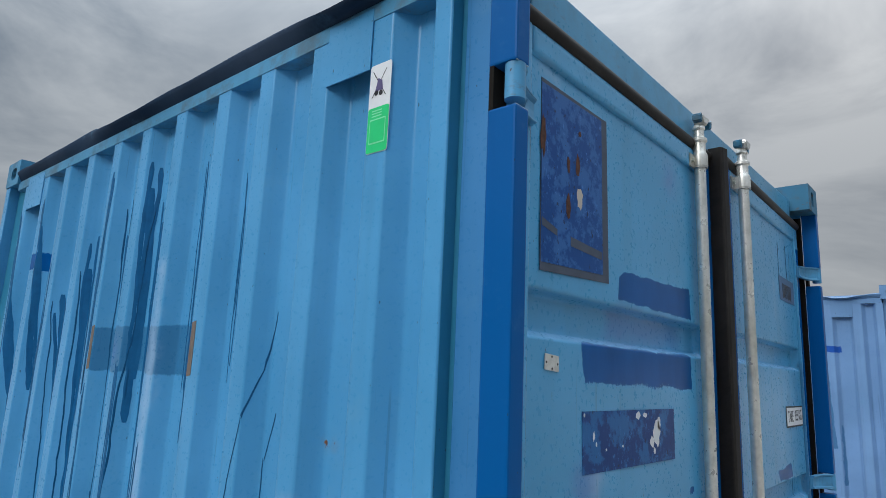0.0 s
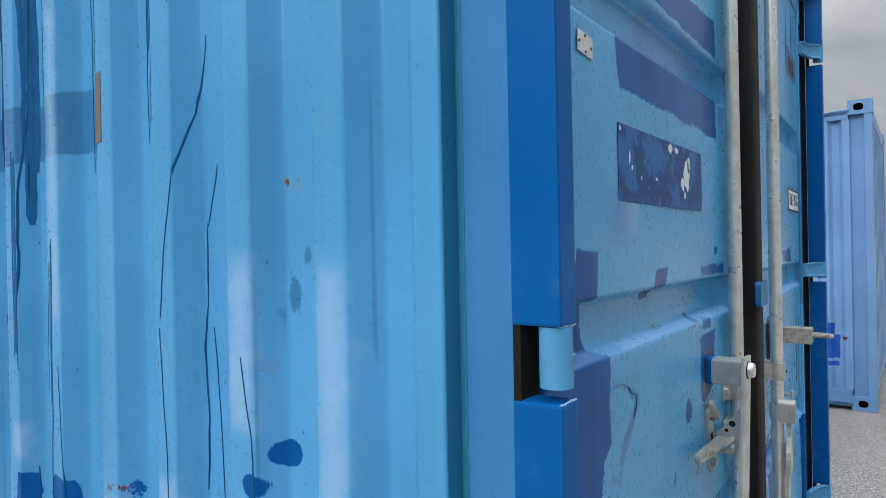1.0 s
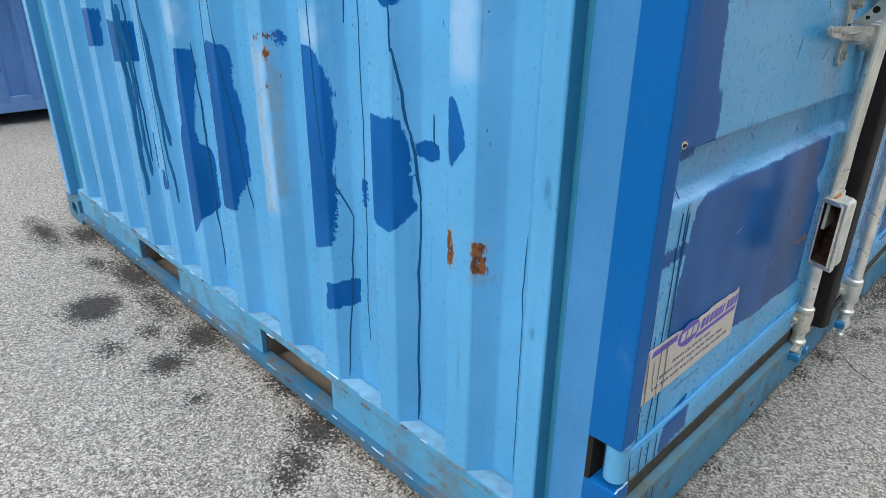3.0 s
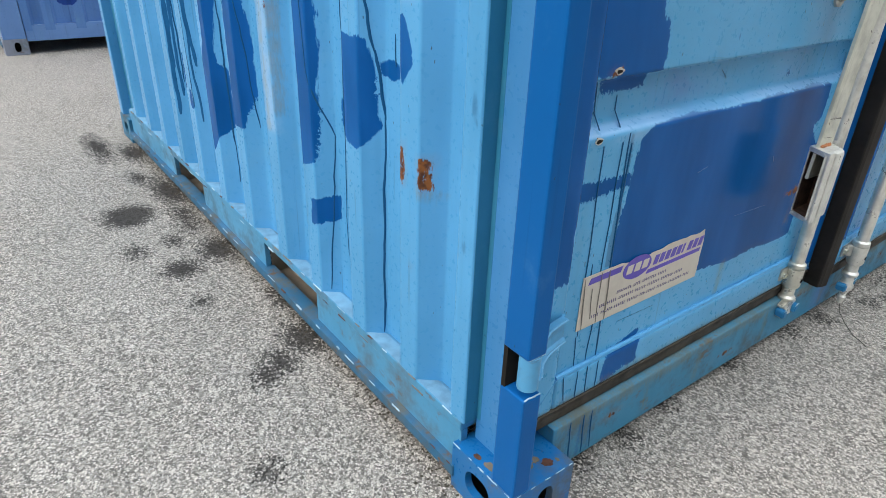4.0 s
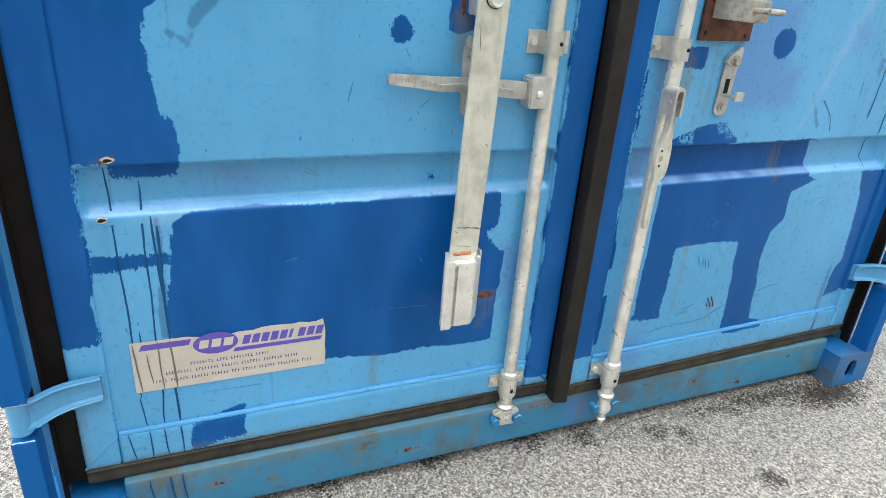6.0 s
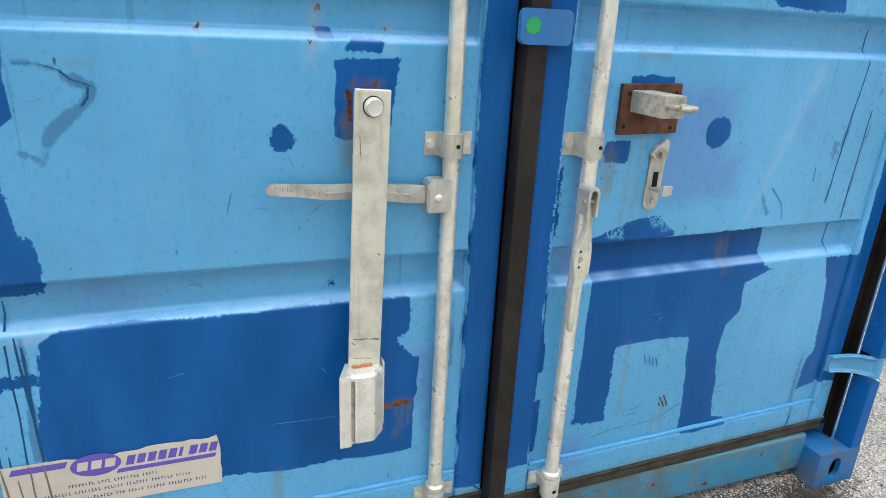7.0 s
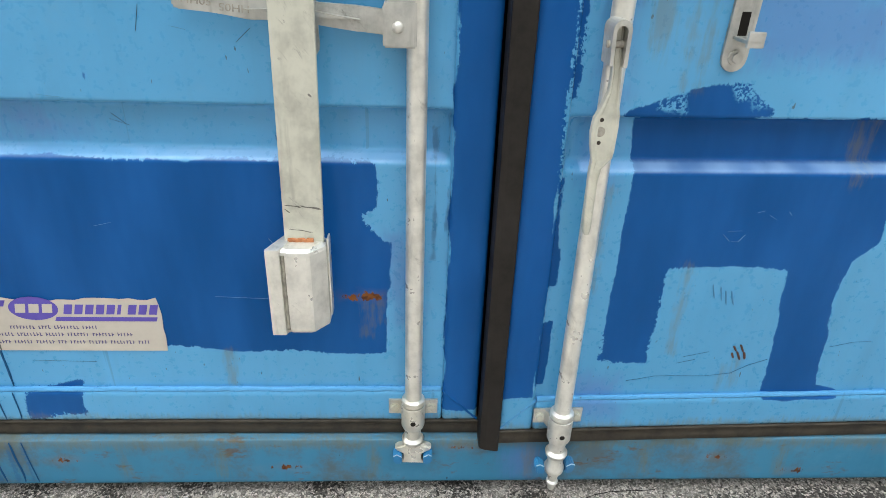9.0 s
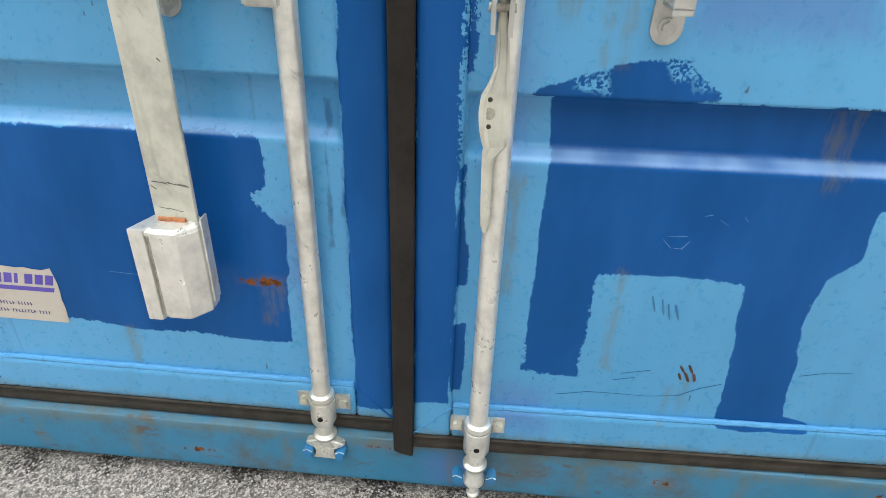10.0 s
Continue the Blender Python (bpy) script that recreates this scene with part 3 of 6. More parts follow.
def shell(name, label, at, paint, sheet_paint, rail_paint, roof_paint, fields_side=None, fields_end=None, doors=False, flats=None, foot_paint=None):
    """A ten-foot container: x from -LENGTH to 0, y from 0 to WIDTH, standing on its castings."""
    c = new(name)
    c.empty_display_size = 0.3
    tagged(c, label, "container", "ten-foot containers in the yard")
    fs = fields_side or Fields()
    rows = wave(flats, 0.035, 0.044) if flats else wave(even(LENGTH, 0.356, 0.2255, 11))
    near = lambda U, D, Z: np.stack([-U, 0.012 + D, Z], -1)
    far = lambda U, D, Z: np.stack([-U, WIDTH - 0.012 - D, Z], -1)
    wall_sheet("side_wall", rows, near, fs, paint, c, label="corrugated side wall sheet")
    wall_sheet("side_wall", rows, far, Fields(), paint, c, size=0.3)
    erows = wave(even(WIDTH, 0.34, 0.2197, 9))
    back = lambda U, D, Z: np.stack([-LENGTH + 0.012 + D, U, Z], -1)
    front = lambda U, D, Z: np.stack([-0.012 - D, U, Z], -1)
    wall_sheet("end_wall", erows, back, fields_end or Fields(), paint, c, size=0.3)
    if not doors:
        wall_sheet("end_wall", erows, front, fields_end or Fields(), paint, c, size=0.02)
    for z in (0.0, HEIGHT - 0.118):
        near_paint = (CAST_PAINT if z == 0 else TOP_CAST_PAINT) if doors else (foot_paint if foot_paint and z == 0 else rail_paint)
        casting(c, 0, 0, z, -1, 1, near_paint)
        casting(c, 0, WIDTH, z, -1, -1, near_paint)
        casting(c, -LENGTH, 0, z, 1, 1, TOP_CAST_PAINT if doors and z == 0 else rail_paint)
        casting(c, -LENGTH, WIDTH, z, 1, -1, rail_paint)
    # side rails, and the strips of the posts that stand back beside them
    pk = ((0.804, 1.160), (1.735, 2.095))
    side_rail(c, rail_paint, lambda bm, u0, u1, d0, d1, z0, z1, e: box(bm, -u1, -u0, d0, d1, z0, z1, e), pk)
    side_rail(c, rail_paint, lambda bm, u0, u1, d0, d1, z0, z1, e: box(bm, -u1, -u0, WIDTH - d1, WIDTH - d0, z0, z1, e), pk)
    far_strip = LENGTH - (flats[-1][1] if flats else LENGTH - 0.163)
    for y0, y1 in ((0.046, 0.0545), (WIDTH - 0.0545, WIDTH - 0.046)):
        for x0, x1 in ((-0.1635, -0.0605), (-LENGTH + 0.05, -LENGTH + far_strip + 0.0005)):
            bm = bmesh.new()
            box(bm, x0, x1, y0, y1, 0.118, HEIGHT - 0.118)
            # far webs get their recess shade from the same dark teal
            part("post_web", bm, (WEB_PAINT if x1 > -1 else SHADED_RETURN_PAINT) if doors else sheet_paint, c)
    # far posts, plain
    for y0, y1 in ((0.004, 0.052), (WIDTH - 0.052, WIDTH - 0.004)):
        bm = bmesh.new()
        box(bm, -LENGTH + 0.004, -LENGTH + 0.060, y0, y1, 0.118, HEIGHT - 0.118, 0.004)
        part("corner_post", bm, sheet_paint, c)
        if not doors:
            bm = bmesh.new()
            inward = (y0, 0.158) if y0 < 1 else (WIDTH - 0.158, y1)
            box(bm, -0.060, -0.004, *inward, 0.118, HEIGHT - 0.118, 0.004)
            part("corner_post", bm, rail_paint, c)
    # end rails
    bm = bmesh.new()
    box(bm, -LENGTH + 0.010, -LENGTH + 0.06, 0.163, WIDTH - 0.163, 0.03, RAIL_TOP, 0.003)
    part("bottom_rail", bm, rail_paint, c)
    bm = bmesh.new()
    box(bm, -LENGTH + 0.010, -LENGTH + 0.06, 0.163, WIDTH - 0.163, WALL_TOP, 2.54, 0.003)
    part("top_rail", bm, rail_paint, c)
    if not doors:
        bm = bmesh.new()
        box(bm, -0.10, -0.014, 0.163, WIDTH - 0.163, 0.095, 0.212, 0.003)
        part("bottom_rail", bm, rail_paint, c)
        bm = bmesh.new()
        box(bm, -0.06, -0.010, 0.163, WIDTH - 0.163, WALL_TOP, 2.54, 0.003)
        part("top_rail", bm, rail_paint, c)
    # top rails along the sides: an upright strip under an undercut lip
    for side in (0, 1):
        fy = (lambda d: d) if side == 0 else (lambda d: WIDTH - d)
        bm = bmesh.new()
        prof = ((0.010, WALL_TOP), (0.010, 2.476), (0.013, 2.482), (0.060, 2.482), (0.060, WALL_TOP))
        prism(bm, [(fy(d), z) for d, z in prof], -LENGTH + 0.170, -0.170, "x")
        part("top_rail", bm, rail_paint, c)
        us = steps(0.165, LENGTH - 0.165, 0.03)
        pr = ((0.016, 2.4825), (0.004, 2.494), (-0.005, 2.508), (-0.010, 2.518), (-0.006, 2.525), (0.03, 2.530), (0.30, 2.545))
        P = np.zeros((len(us), len(pr), 3))
        for i, u in enumerate(us):
            w = noise.noise((u * 2.6, side * 9.0 + 0.4, 0.3)) * 0.050 + noise.noise((u * 6.0, side * 5.0, 3.4)) * 0.034 + noise.noise((u * 19.0, side * 5.0, 7)) * 0.002
            for j, (d, z) in enumerate(pr):
                k = j / (len(pr) - 2) if j < len(pr) - 1 else 0
                P[i, j] = (-u, fy(d + w * k * 0.8), z + w * k)
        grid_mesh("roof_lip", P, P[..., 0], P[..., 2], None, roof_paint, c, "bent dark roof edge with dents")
    bm = bmesh.new()
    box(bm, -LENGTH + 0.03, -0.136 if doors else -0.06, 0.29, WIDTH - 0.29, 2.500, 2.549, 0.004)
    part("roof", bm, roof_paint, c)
    # plates that close the top of one corrugation near either end
    for u0, u1 in ((0.390, 0.541), (2.466, 2.662)) if flats else ((0.388, 0.549), (LENGTH - 0.549, LENGTH - 0.388)):
        for y0, y1 in ((0.0085, 0.0118), (WIDTH - 0.0118, WIDTH - 0.0085)):
            bm = bmesh.new()
            box(bm, -u1, -u0, y0, y1, 2.325, WALL_TOP + 0.03)
            part("lashing_plate", bm, sheet_paint, c)
    c.matrix_world = at
    return c


# paint on the side wall; u runs back from the door end
side = Fields()
(side.patch("repaint", (.392, .907), (.378, .908), (.357, .86), (.352, .83), (.369, .80), (.381, .784), (.392, .79))
 .patch("repaint", (.606, .851), (.565, .846), (.529, .857), (.517, .80), (.514, .70), (.511, .672), (.535, .635), (.555, .622), (.60, .628), (.606, .66))
 .patch("repaint", (.826, .957), (.79, .95), (.767, .938), (.745, .872), (.748, .726), (.758, .527), (.826, .505))
 .patch("repaint", (.789, .425), (.711, .455), (.716, .389), (.795, .352))
 .patch("repaint", (1.270, .93), (1.205, .92), (1.185, .72), (1.19, .60), (1.222, .49), (1.286, .485))
 .patch("repaint", (1.478, .902), (1.431, .892), (1.452, .473), (1.510, .46), (1.500, .70))
 .patch("repaint", (1.500, .70), (1.400, .60), (1.400, .45), (1.545, .32), (1.560, .43))
 .patch("repaint", (2.003, .953), (1.83, .94), (1.814, .825), (2.013, .81)).rect("repaint", 2.134, 2.222, .85, .975).rect("repaint", 2.36, 2.485, 2.035, 2.105)
 .blob("repaint", .486, .790, .033, .021).blob("repaint", .502, 1.108, .022, .019).blob("repaint", .549, 1.054, .024, .018).blob("repaint", .953, .962, .012, .020)
 .rect("repaint", .680, .690, .625, .685).rect("repaint", 1.214, 1.223, .790, .888).rect("repaint", 1.735, 1.752, .50, .62).rect("repaint", 1.690, 1.715, .44, .50))
(side.blob("smear", 1.559, 1.711, .06, .05))
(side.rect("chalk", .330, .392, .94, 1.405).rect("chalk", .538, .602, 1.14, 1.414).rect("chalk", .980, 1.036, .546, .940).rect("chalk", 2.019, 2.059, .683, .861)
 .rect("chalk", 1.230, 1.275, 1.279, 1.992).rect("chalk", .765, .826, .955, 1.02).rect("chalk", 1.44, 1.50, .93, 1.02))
(side.rect("rust", .378, .390, .604, .676).rect("rust", .313, .331, .606, .668).blob("rust", .975, .926, .009, .012).stroke("rust", .971, .921, .968, .872, -.001).blob("rust", 2.096, .931, .02, .02).blob("rust", .972, .963, .006, .005)

 .blob("rust", 1.012, .956, .004, .004).blob("rust", 1.002, .956, .003, .004).blob("rust", .978, .852, .003, .006)
 .blob("rust", .524, 1.244, .006, .004).blob("rust", .476, 1.534, .005, .005).blob("rust", .501, 1.534, .004, .004).rect("rust", .352, .354, .425, .445))

(side.rect("stain", .959, .973, .596, .911).rect("stain", 1.011, 1.021, .546, .940).rect("stain", 2.077, 2.089, .682, .907).rect("stain", .289, .333, .593, .605).rect("stain", .215, .222, .307, .554))
(side.blob("runs", .181, .800, .006, .016).blob("runs", .174, .771, .003, .006).blob("runs", .190, .549, .003, .008).blob("runs", .186, 1.018, .003, .01).blob("runs", .487, 1.360, .014, .03).blob("runs", .455, 1.420, .012, .02).blob("runs", .511, 1.320, .008, .03).rect("runs", 1.030, 1.690, 1.650, 1.790))

container = shell("storage_container", "battered light blue ten-foot steel container with deep blue touch-up paint", Matrix(), PAINT, SHEET_BLUE, RAIL_PAINT, SHADED_GRIME, side, doors=True, flats=SIDE_FLATS)

# strips laid over the sheet's return carry its shade as colour
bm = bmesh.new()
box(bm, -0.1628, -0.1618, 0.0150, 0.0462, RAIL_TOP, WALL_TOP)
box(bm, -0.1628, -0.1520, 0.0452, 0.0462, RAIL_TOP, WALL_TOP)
part("sheet_return", bm, SHADED_RETURN_PAINT, container, "folded end of the side sheet, its shade painted in dark teal")

# ---- door end ----
HINGES = (0.388, 1.299, 2.186)
PIN_H = 0.041


def door_post(y0, y1):
    """Hinge post: a back plate carrying folded box sections, with a pocket at each hinge pin."""
    # the back plate's near-black colour is the shade inside the pin pockets
    bm = bmesh.new()
    box(bm, -0.0595, -0.050, y0 + 0.001, y1 - 0.001, 0.118, HEIGHT - 0.118)
    post = part("door_post", bm, HOLLOW, container, "deep blue hinge post with pockets for the pins")
    cuts = [0.118]
    for z in HINGES:
        cuts += [z - PIN_H, z + PIN_H]
    cuts.append(HEIGHT - 0.118)
    for i in range(0, len(cuts), 2):
        bm = bmesh.new()
        box(bm, -0.061, -0.001, y0, y1, cuts[i], cuts[i + 1], 0.004)
        part("post_section", bm, POST_PAINT, post)
    return post


door_post(0.001, 0.042)
door_post(WIDTH - 0.042, WIDTH - 0.001)

bm = bmesh.new()
box(bm, -0.135, -0.080, 0.1625, WIDTH - 0.1625, 2.420, 2.524, 0.004)
part("door_header", bm, HEADER_PAINT, container)
sill_fields = Fields()
for y, z in ((.35, .10), (.80, .075), (1.16, .13), (1.72, .10), (1.9, .06), (2.1, .12)):
    sill_fields.blob("rust", y, z, .016, .003)
sill_fields.rect("stain", .17, 2.27, .132, .155)
for y in (.46, .66, .97, 1.30, 1.55, 1.85, 2.2):
    sill_fields.rect("stain", y, y + .02, .05, .14)
(sill_fields.rect("runs", .20, .215, .04, .15).rect("runs", .24, .25, .04, .15).rect("runs", .27, .28, .04, .15).blob("smear", 1.3, .09, .05, .05))
sheet_box("door_sill", 0.1625, WIDTH - 0.1625, 0.032, 0.152, -0.060, -0.13, sill_fields, SILL_PAINT, container, 0.01)

# dark back of the door recess, near-black so that its gaps look shaded
bm = bmesh.new()
box(bm, -0.150, -0.140, 0.066, WIDTH - 0.066, 0.12, 2.46)
part("door_rebate", bm, HOLLOW, container)

TROUGHS = ((0.838, 0.744), (1.346, 1.254), (1.858, 1.764))
PANEL_X, FRAME_X = -0.083, -0.073


def trough(Y, Z):
    d = np.zeros(Y.shape)
    for top, low in TROUGHS:
        up = np.clip((top - Z) / 0.009, 0, 1)
        dn = np.clip((Z - (low - 0.002)) / 0.018, 0, 1)
        k = np.minimum(up, dn)
        d = np.maximum(d, 0.030 * (0.5 * k + 0.5 * k * k * (3 - 2 * k)))
    wob = 0.0012 * np.sin(Y * 9 + Z * 3) * np.sin(Z * 7 + 1)
    return d + wob


def door(y0, y1, p0, p1, z0, q0, fields, label):
    z1, q1 = 2.396, 2.333
    end0, end1 = p0, p1

    def dent(Y, Z):
        k = np.clip((Y - end0) / 0.02, 0, 1) * np.clip((end1 - Y) / 0.02, 0, 1)
        return trough(Y, Z) * np.sqrt(k)
    d = sheet_box("door", p0 - 0.004, p1 + 0.004, q0 - 0.004, q1 + 0.004, PANEL_X, -0.128, fields, DOOR_PAINT, container, 0.0045, 0.003, dent, label)
    for a, b in ((y0, p0), (p1, y1)):
        sheet_box("stile", a, b, z0, z1, FRAME_X, -0.128, fields, DOOR_PAINT, d, 0.008, 0.007)
    sheet_box("bottom_frame", p0 + 0.0005, p1 - 0.0005, z0, q0, FRAME_X - 0.0004, -0.128, fields, DOOR_PAINT, d, 0.008, 0.007)
    sheet_box("top_frame", p0 + 0.0005, p1 - 0.0005, q1, z1, FRAME_X - 0.0004, -0.128, fields, DOOR_PAINT, d, 0.01, 0.007)
    return d


left = Fields()
(left.patch("repaint", (.300, .380), (.288, .502), (.294, .60), (.309, .725), (.345, .746), (.62, .744), (.996, .744), (1.001, .660), (.968, .645), (.999, .604), (1.010, .585), (1.011, .352), (.78, .360), (.596, .370))
 .patch("repaint", (.04, .492), (.165, .484), (.160, .842), (.215, .846), (.222, .806), (.325, .806), (.334, .86), (.334, .92), (.313, .93), (.303, 1.0), (.290, 1.06), (.300, 1.10), (.332, 1.12), (.335, 1.255), (.300, 1.262), (.293, 1.29), (.294, 1.417), (.222, 1.422), (.205, 1.36), (.165, 1.44), (.04, 1.44))
 .rect("repaint", 1.123, 1.22, .22, 2.45).rect("repaint", .165, .300, .637, .664, .0).patch("repaint", (.838, 1.222), (.957, 1.219), (.952, 1.10), (.90, 1.09), (.86, 1.078), (.842, 1.085))
 .patch("repaint", (.860, 1.238), (.924, 1.236), (.926, 1.252), (.88, 1.256)).blob("repaint", .744, 1.078, .025, .025).rect("repaint", .738, .750, 1.050, 1.08).blob("repaint", .551, .877, .007, .012).blob("repaint", .835, .777, .009, .009)
 .patch("repaint", (.302, .194), (.303, .258), (.325, .272), (.418, .290), (.412, .213)).patch("repaint", (.555, 1.929), (.585, 1.946), (1.009, 1.955), (1.023, 1.866), (.545, 1.872))
 .patch("repaint", (.379, 1.764), (1.000, 1.767), (1.006, 1.676), (.395, 1.684)).patch("repaint", (.556, 1.378), (.625, 1.380), (.612, 1.348), (.590, 1.325), (.538, 1.322)).rect("repaint", .855, 1.056, 1.353, 1.377)
 .rect("repaint", 1.003, 1.015, .50, .592).rect("repaint", .812, .842, 1.255, 1.275).rect("repaint", .97, 1.0, 1.400, 1.418))
(left.blob("smear", .418, .802, .05, .022).blob("smear", .879, 2.256, .04, .05).rect("smear", .542, 1.002, 1.777, 1.866).rect("smear", 1.031, 1.070, .419, .601).blob("smear", .447, .787, .055, .018)
 .blob("smear", .386, 1.477, .05, .05))
# the long stroke is chalk with the lowest ledge's highlight painted in
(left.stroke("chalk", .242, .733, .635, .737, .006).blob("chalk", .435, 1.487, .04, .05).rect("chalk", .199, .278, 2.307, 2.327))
(left.rect("runs", 1.118, 1.124, .55, .70).rect("runs", 1.116, 1.123, .78, .83).rect("runs", 1.118, 1.124, .90, .97).rect("smear", 1.012, 1.055, .47, .61).rect("runs", .272, .289, .481, .741, .03).rect("runs", 1.091, 1.101, .561, .799).rect("runs", .159, .169, 1.046, 2.285))
(left.rect("rust", .959, 1.005, .476, .488).rect("rust", .929, .963, .479, .483).blob("rust", .219, .847, .004, .002).blob("rust", .194, .738, .003, .002).stroke("rust", .878, 1.178, .922, 1.178, .003).stroke("rust", .868, 1.160, .866, 1.118, .006))
left.stroke("stain", .427, 1.205, .450, 1.205, .003)
for y, z in ((.616, 1.266), (.815, 1.304), (.816, 1.275), (.940, 1.276), (.800, 1.249)):
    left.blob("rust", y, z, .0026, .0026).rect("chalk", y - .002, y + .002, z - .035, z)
DRIP = ((.345, 1.204, .004), (.382, 1.202, .005), (.403, 1.195, .005), (.418, 1.181, .007), (.435, 1.176, .006), (.449, 1.169, .006), (.446, 1.154, .006), (.434, 1.138, .007), (.416, 1.123, .009), (.398, 1.110, .009), (.385, 1.096, .010), (.374, 1.079, .008))
for (y0, z0, w), (y1, z1, w1) in zip(DRIP, DRIP[1:]):
    left.stroke("runs", y0, z0, y1, z1, w)
left.stroke("runs", .334, 1.062, .352, 1.056, .003).stroke("runs", .352, 1.056, .364, 1.046, .005).stroke("runs", .364, 1.046, .371, 1.060, .003)

right = Fields()
(right.patch("repaint", (1.421, .838), (1.430, .75), (1.421, .65), (1.420, .358), (1.520, .350), (1.514, .50), (1.522, .562), (1.640, .566), (1.748, .554), (1.775, .262), (1.932, .258), (1.930, .276), (1.884, .290), (1.857, .50), (1.862, .575), (1.900, .612), (1.903, .69), (1.995, .722), (1.956, .737), (1.951, .838))
 .patch("repaint", (1.393, .842), (1.410, .856), (1.448, .868), (1.516, .891), (1.589, .893), (1.615, .872), (1.642, .854), (1.640, .836), (1.395, .834)).rect("repaint", 1.236, 1.300, .275, 2.45)
 .patch("repaint", (2.200, .322), (2.262, .332), (2.42, .33), (2.42, .74), (2.184, .735), (2.216, .60), (2.230, .436), (2.208, .42)).rect("repaint", 2.29, 2.40, .72, 2.3)
 .blob("repaint", 1.714, 1.081, .036, .033).patch("repaint", (1.79, 1.392), (2.010, 1.400), (2.024, 1.357), (1.820, 1.353)).rect("repaint", 1.455, 1.565, 1.186, 1.203)
 .rect("repaint", 1.410, 1.478, 1.020, 1.072).rect("repaint", 1.298, 1.312, .60, .735).rect("repaint", 1.298, 1.322, .30, .45).rect("repaint", 1.298, 1.316, .53, .60).rect("repaint", 1.298, 1.318, .86, 1.02))
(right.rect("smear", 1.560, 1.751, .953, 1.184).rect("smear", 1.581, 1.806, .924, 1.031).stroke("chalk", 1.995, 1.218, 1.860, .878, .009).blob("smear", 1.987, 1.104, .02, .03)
 .rect("smear", 1.342, 1.390, .731, 1.277).rect("smear", 1.378, 1.476, .217, .318))
(right.stroke("runs", 2.154, 1.321, 2.116, .894, .004).stroke("runs", 2.217, 1.178, 2.186, .844, .004).stroke("runs", 1.870, .964, 1.922, .877, .008).rect("runs", 2.101, 2.111, .990, 1.048).rect("runs", 2.181, 2.191, .197, .450)
 .rect("runs", 1.983, 1.995, 2.099, 2.275).rect("runs", 2.115, 2.127, 2.105, 2.282).rect("runs", 2.176, 2.188, 2.028, 2.285).rect("runs", 2.271, 2.290, 1.179, 1.809))
(right.rect("thin", 1.443, 1.490, .848, .900).blob("thin", 1.587, .884, .02, .016).blob("thin", 1.620, .861, .02, .010).stroke("stain", 1.467, 1.246, 1.543, 1.246, .004))
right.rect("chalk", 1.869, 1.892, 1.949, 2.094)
(right.rect("stain", 1.476, 1.480, .881, 1.084).rect("stain", 1.502, 1.507, .880, 1.084).rect("stain", 1.236, 2.342, .190, .205).rect("stain", 2.33, 2.345, .19, .36).rect("stain", 1.814, 1.828, .722, .827).rect("stain", 1.837, 1.846, .740, .836).rect("stain", 1.376, 1.390, .518, .712).rect("stain", 1.556, 1.564, .374, .572)
 .rect("stain", 1.698, 1.708, .289, .355).rect("stain", 1.673, 1.679, .260, .340).blob("stain", 1.428, .998, .02, .06))
(left.rect("stain", .096, 1.193, .190, .204).rect("stain", .094, .108, .19, .36).rect("stain", .853, .885, 1.017, 1.115).rect("stain", .970, .975, .399, .475).rect("stain", .982, .985, .419, .475).rect("stain", .996, 1.000, .429, .475).rect("stain", .703, .713, .279, .359))

# Pale strips stand for the bright highlight on each trough's ledge.
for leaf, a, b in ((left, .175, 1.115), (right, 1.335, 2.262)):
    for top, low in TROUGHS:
        leaf.rect("dust_glint", a, b, low - 0.001, low + 0.013)

left_door = door(0.096, 1.193, 0.163, 1.122, 0.192, 0.268, left, "left door leaf with brushed deep blue touch-ups")
right_door = door(1.236, WIDTH - 0.096, 1.305, WIDTH - 0.163, 0.192, 0.268, right, "right door leaf with an arch of deep blue touch-up")

# weld beads: under each panel, and the mitres at the lower corners of the frames
def bead(parent, a, b, r, mat):
    bm = bmesh.new()
    n = max(6, int((Vector(b) - Vector(a)).length / 0.02))
    pts = []
    for k in range(n + 1):
        p = Vector(a).lerp(Vector(b), k / n)
        pts.append(p + Vector((0.0008 * noise.noise(p * 60), 0, 0.0012 * noise.noise(p * 35 + Vector((7, 0, 0))))))
    tube_path(bm, pts, r, 8)
    part("weld_bead", bm, mat, parent, smooth=True)


for d, p0, p1, q0, z0, e, y_out in ((left_door, 0.166, 1.119, 0.268, 0.192, 1.122, 1.193), (right_door, 1.308, WIDTH - 0.166, 0.268, 0.192, 1.305, 1.236)):
    bead(d, (-0.0795, p0, q0 + 0.001), (-0.0795, p1, q0 + 0.001), 0.0058, SHEET_BLUE)
    bead(d, (-0.0745, e, q0), (-0.0745, y_out, z0 + 0.004), 0.0030, POST_PAINT if d == left_door else SHEET_BLUE)
    far, edge = (0.163, 0.096) if d == left_door else (WIDTH - 0.163, WIDTH - 0.096)
    bead(d, (-0.0745, far, q0), (-0.0745, edge, z0 + 0.004), 0.0024, SHEET_BLUE)

# rubber seals
def seal(name, parent, mat, x0, x1, y0, y1, z0, z1, label=""):
    bm = bmesh.new()
    box(bm, x0, x1, y0, y1, z0, z1, 0.003)
    return part(name, bm, mat, parent, label)


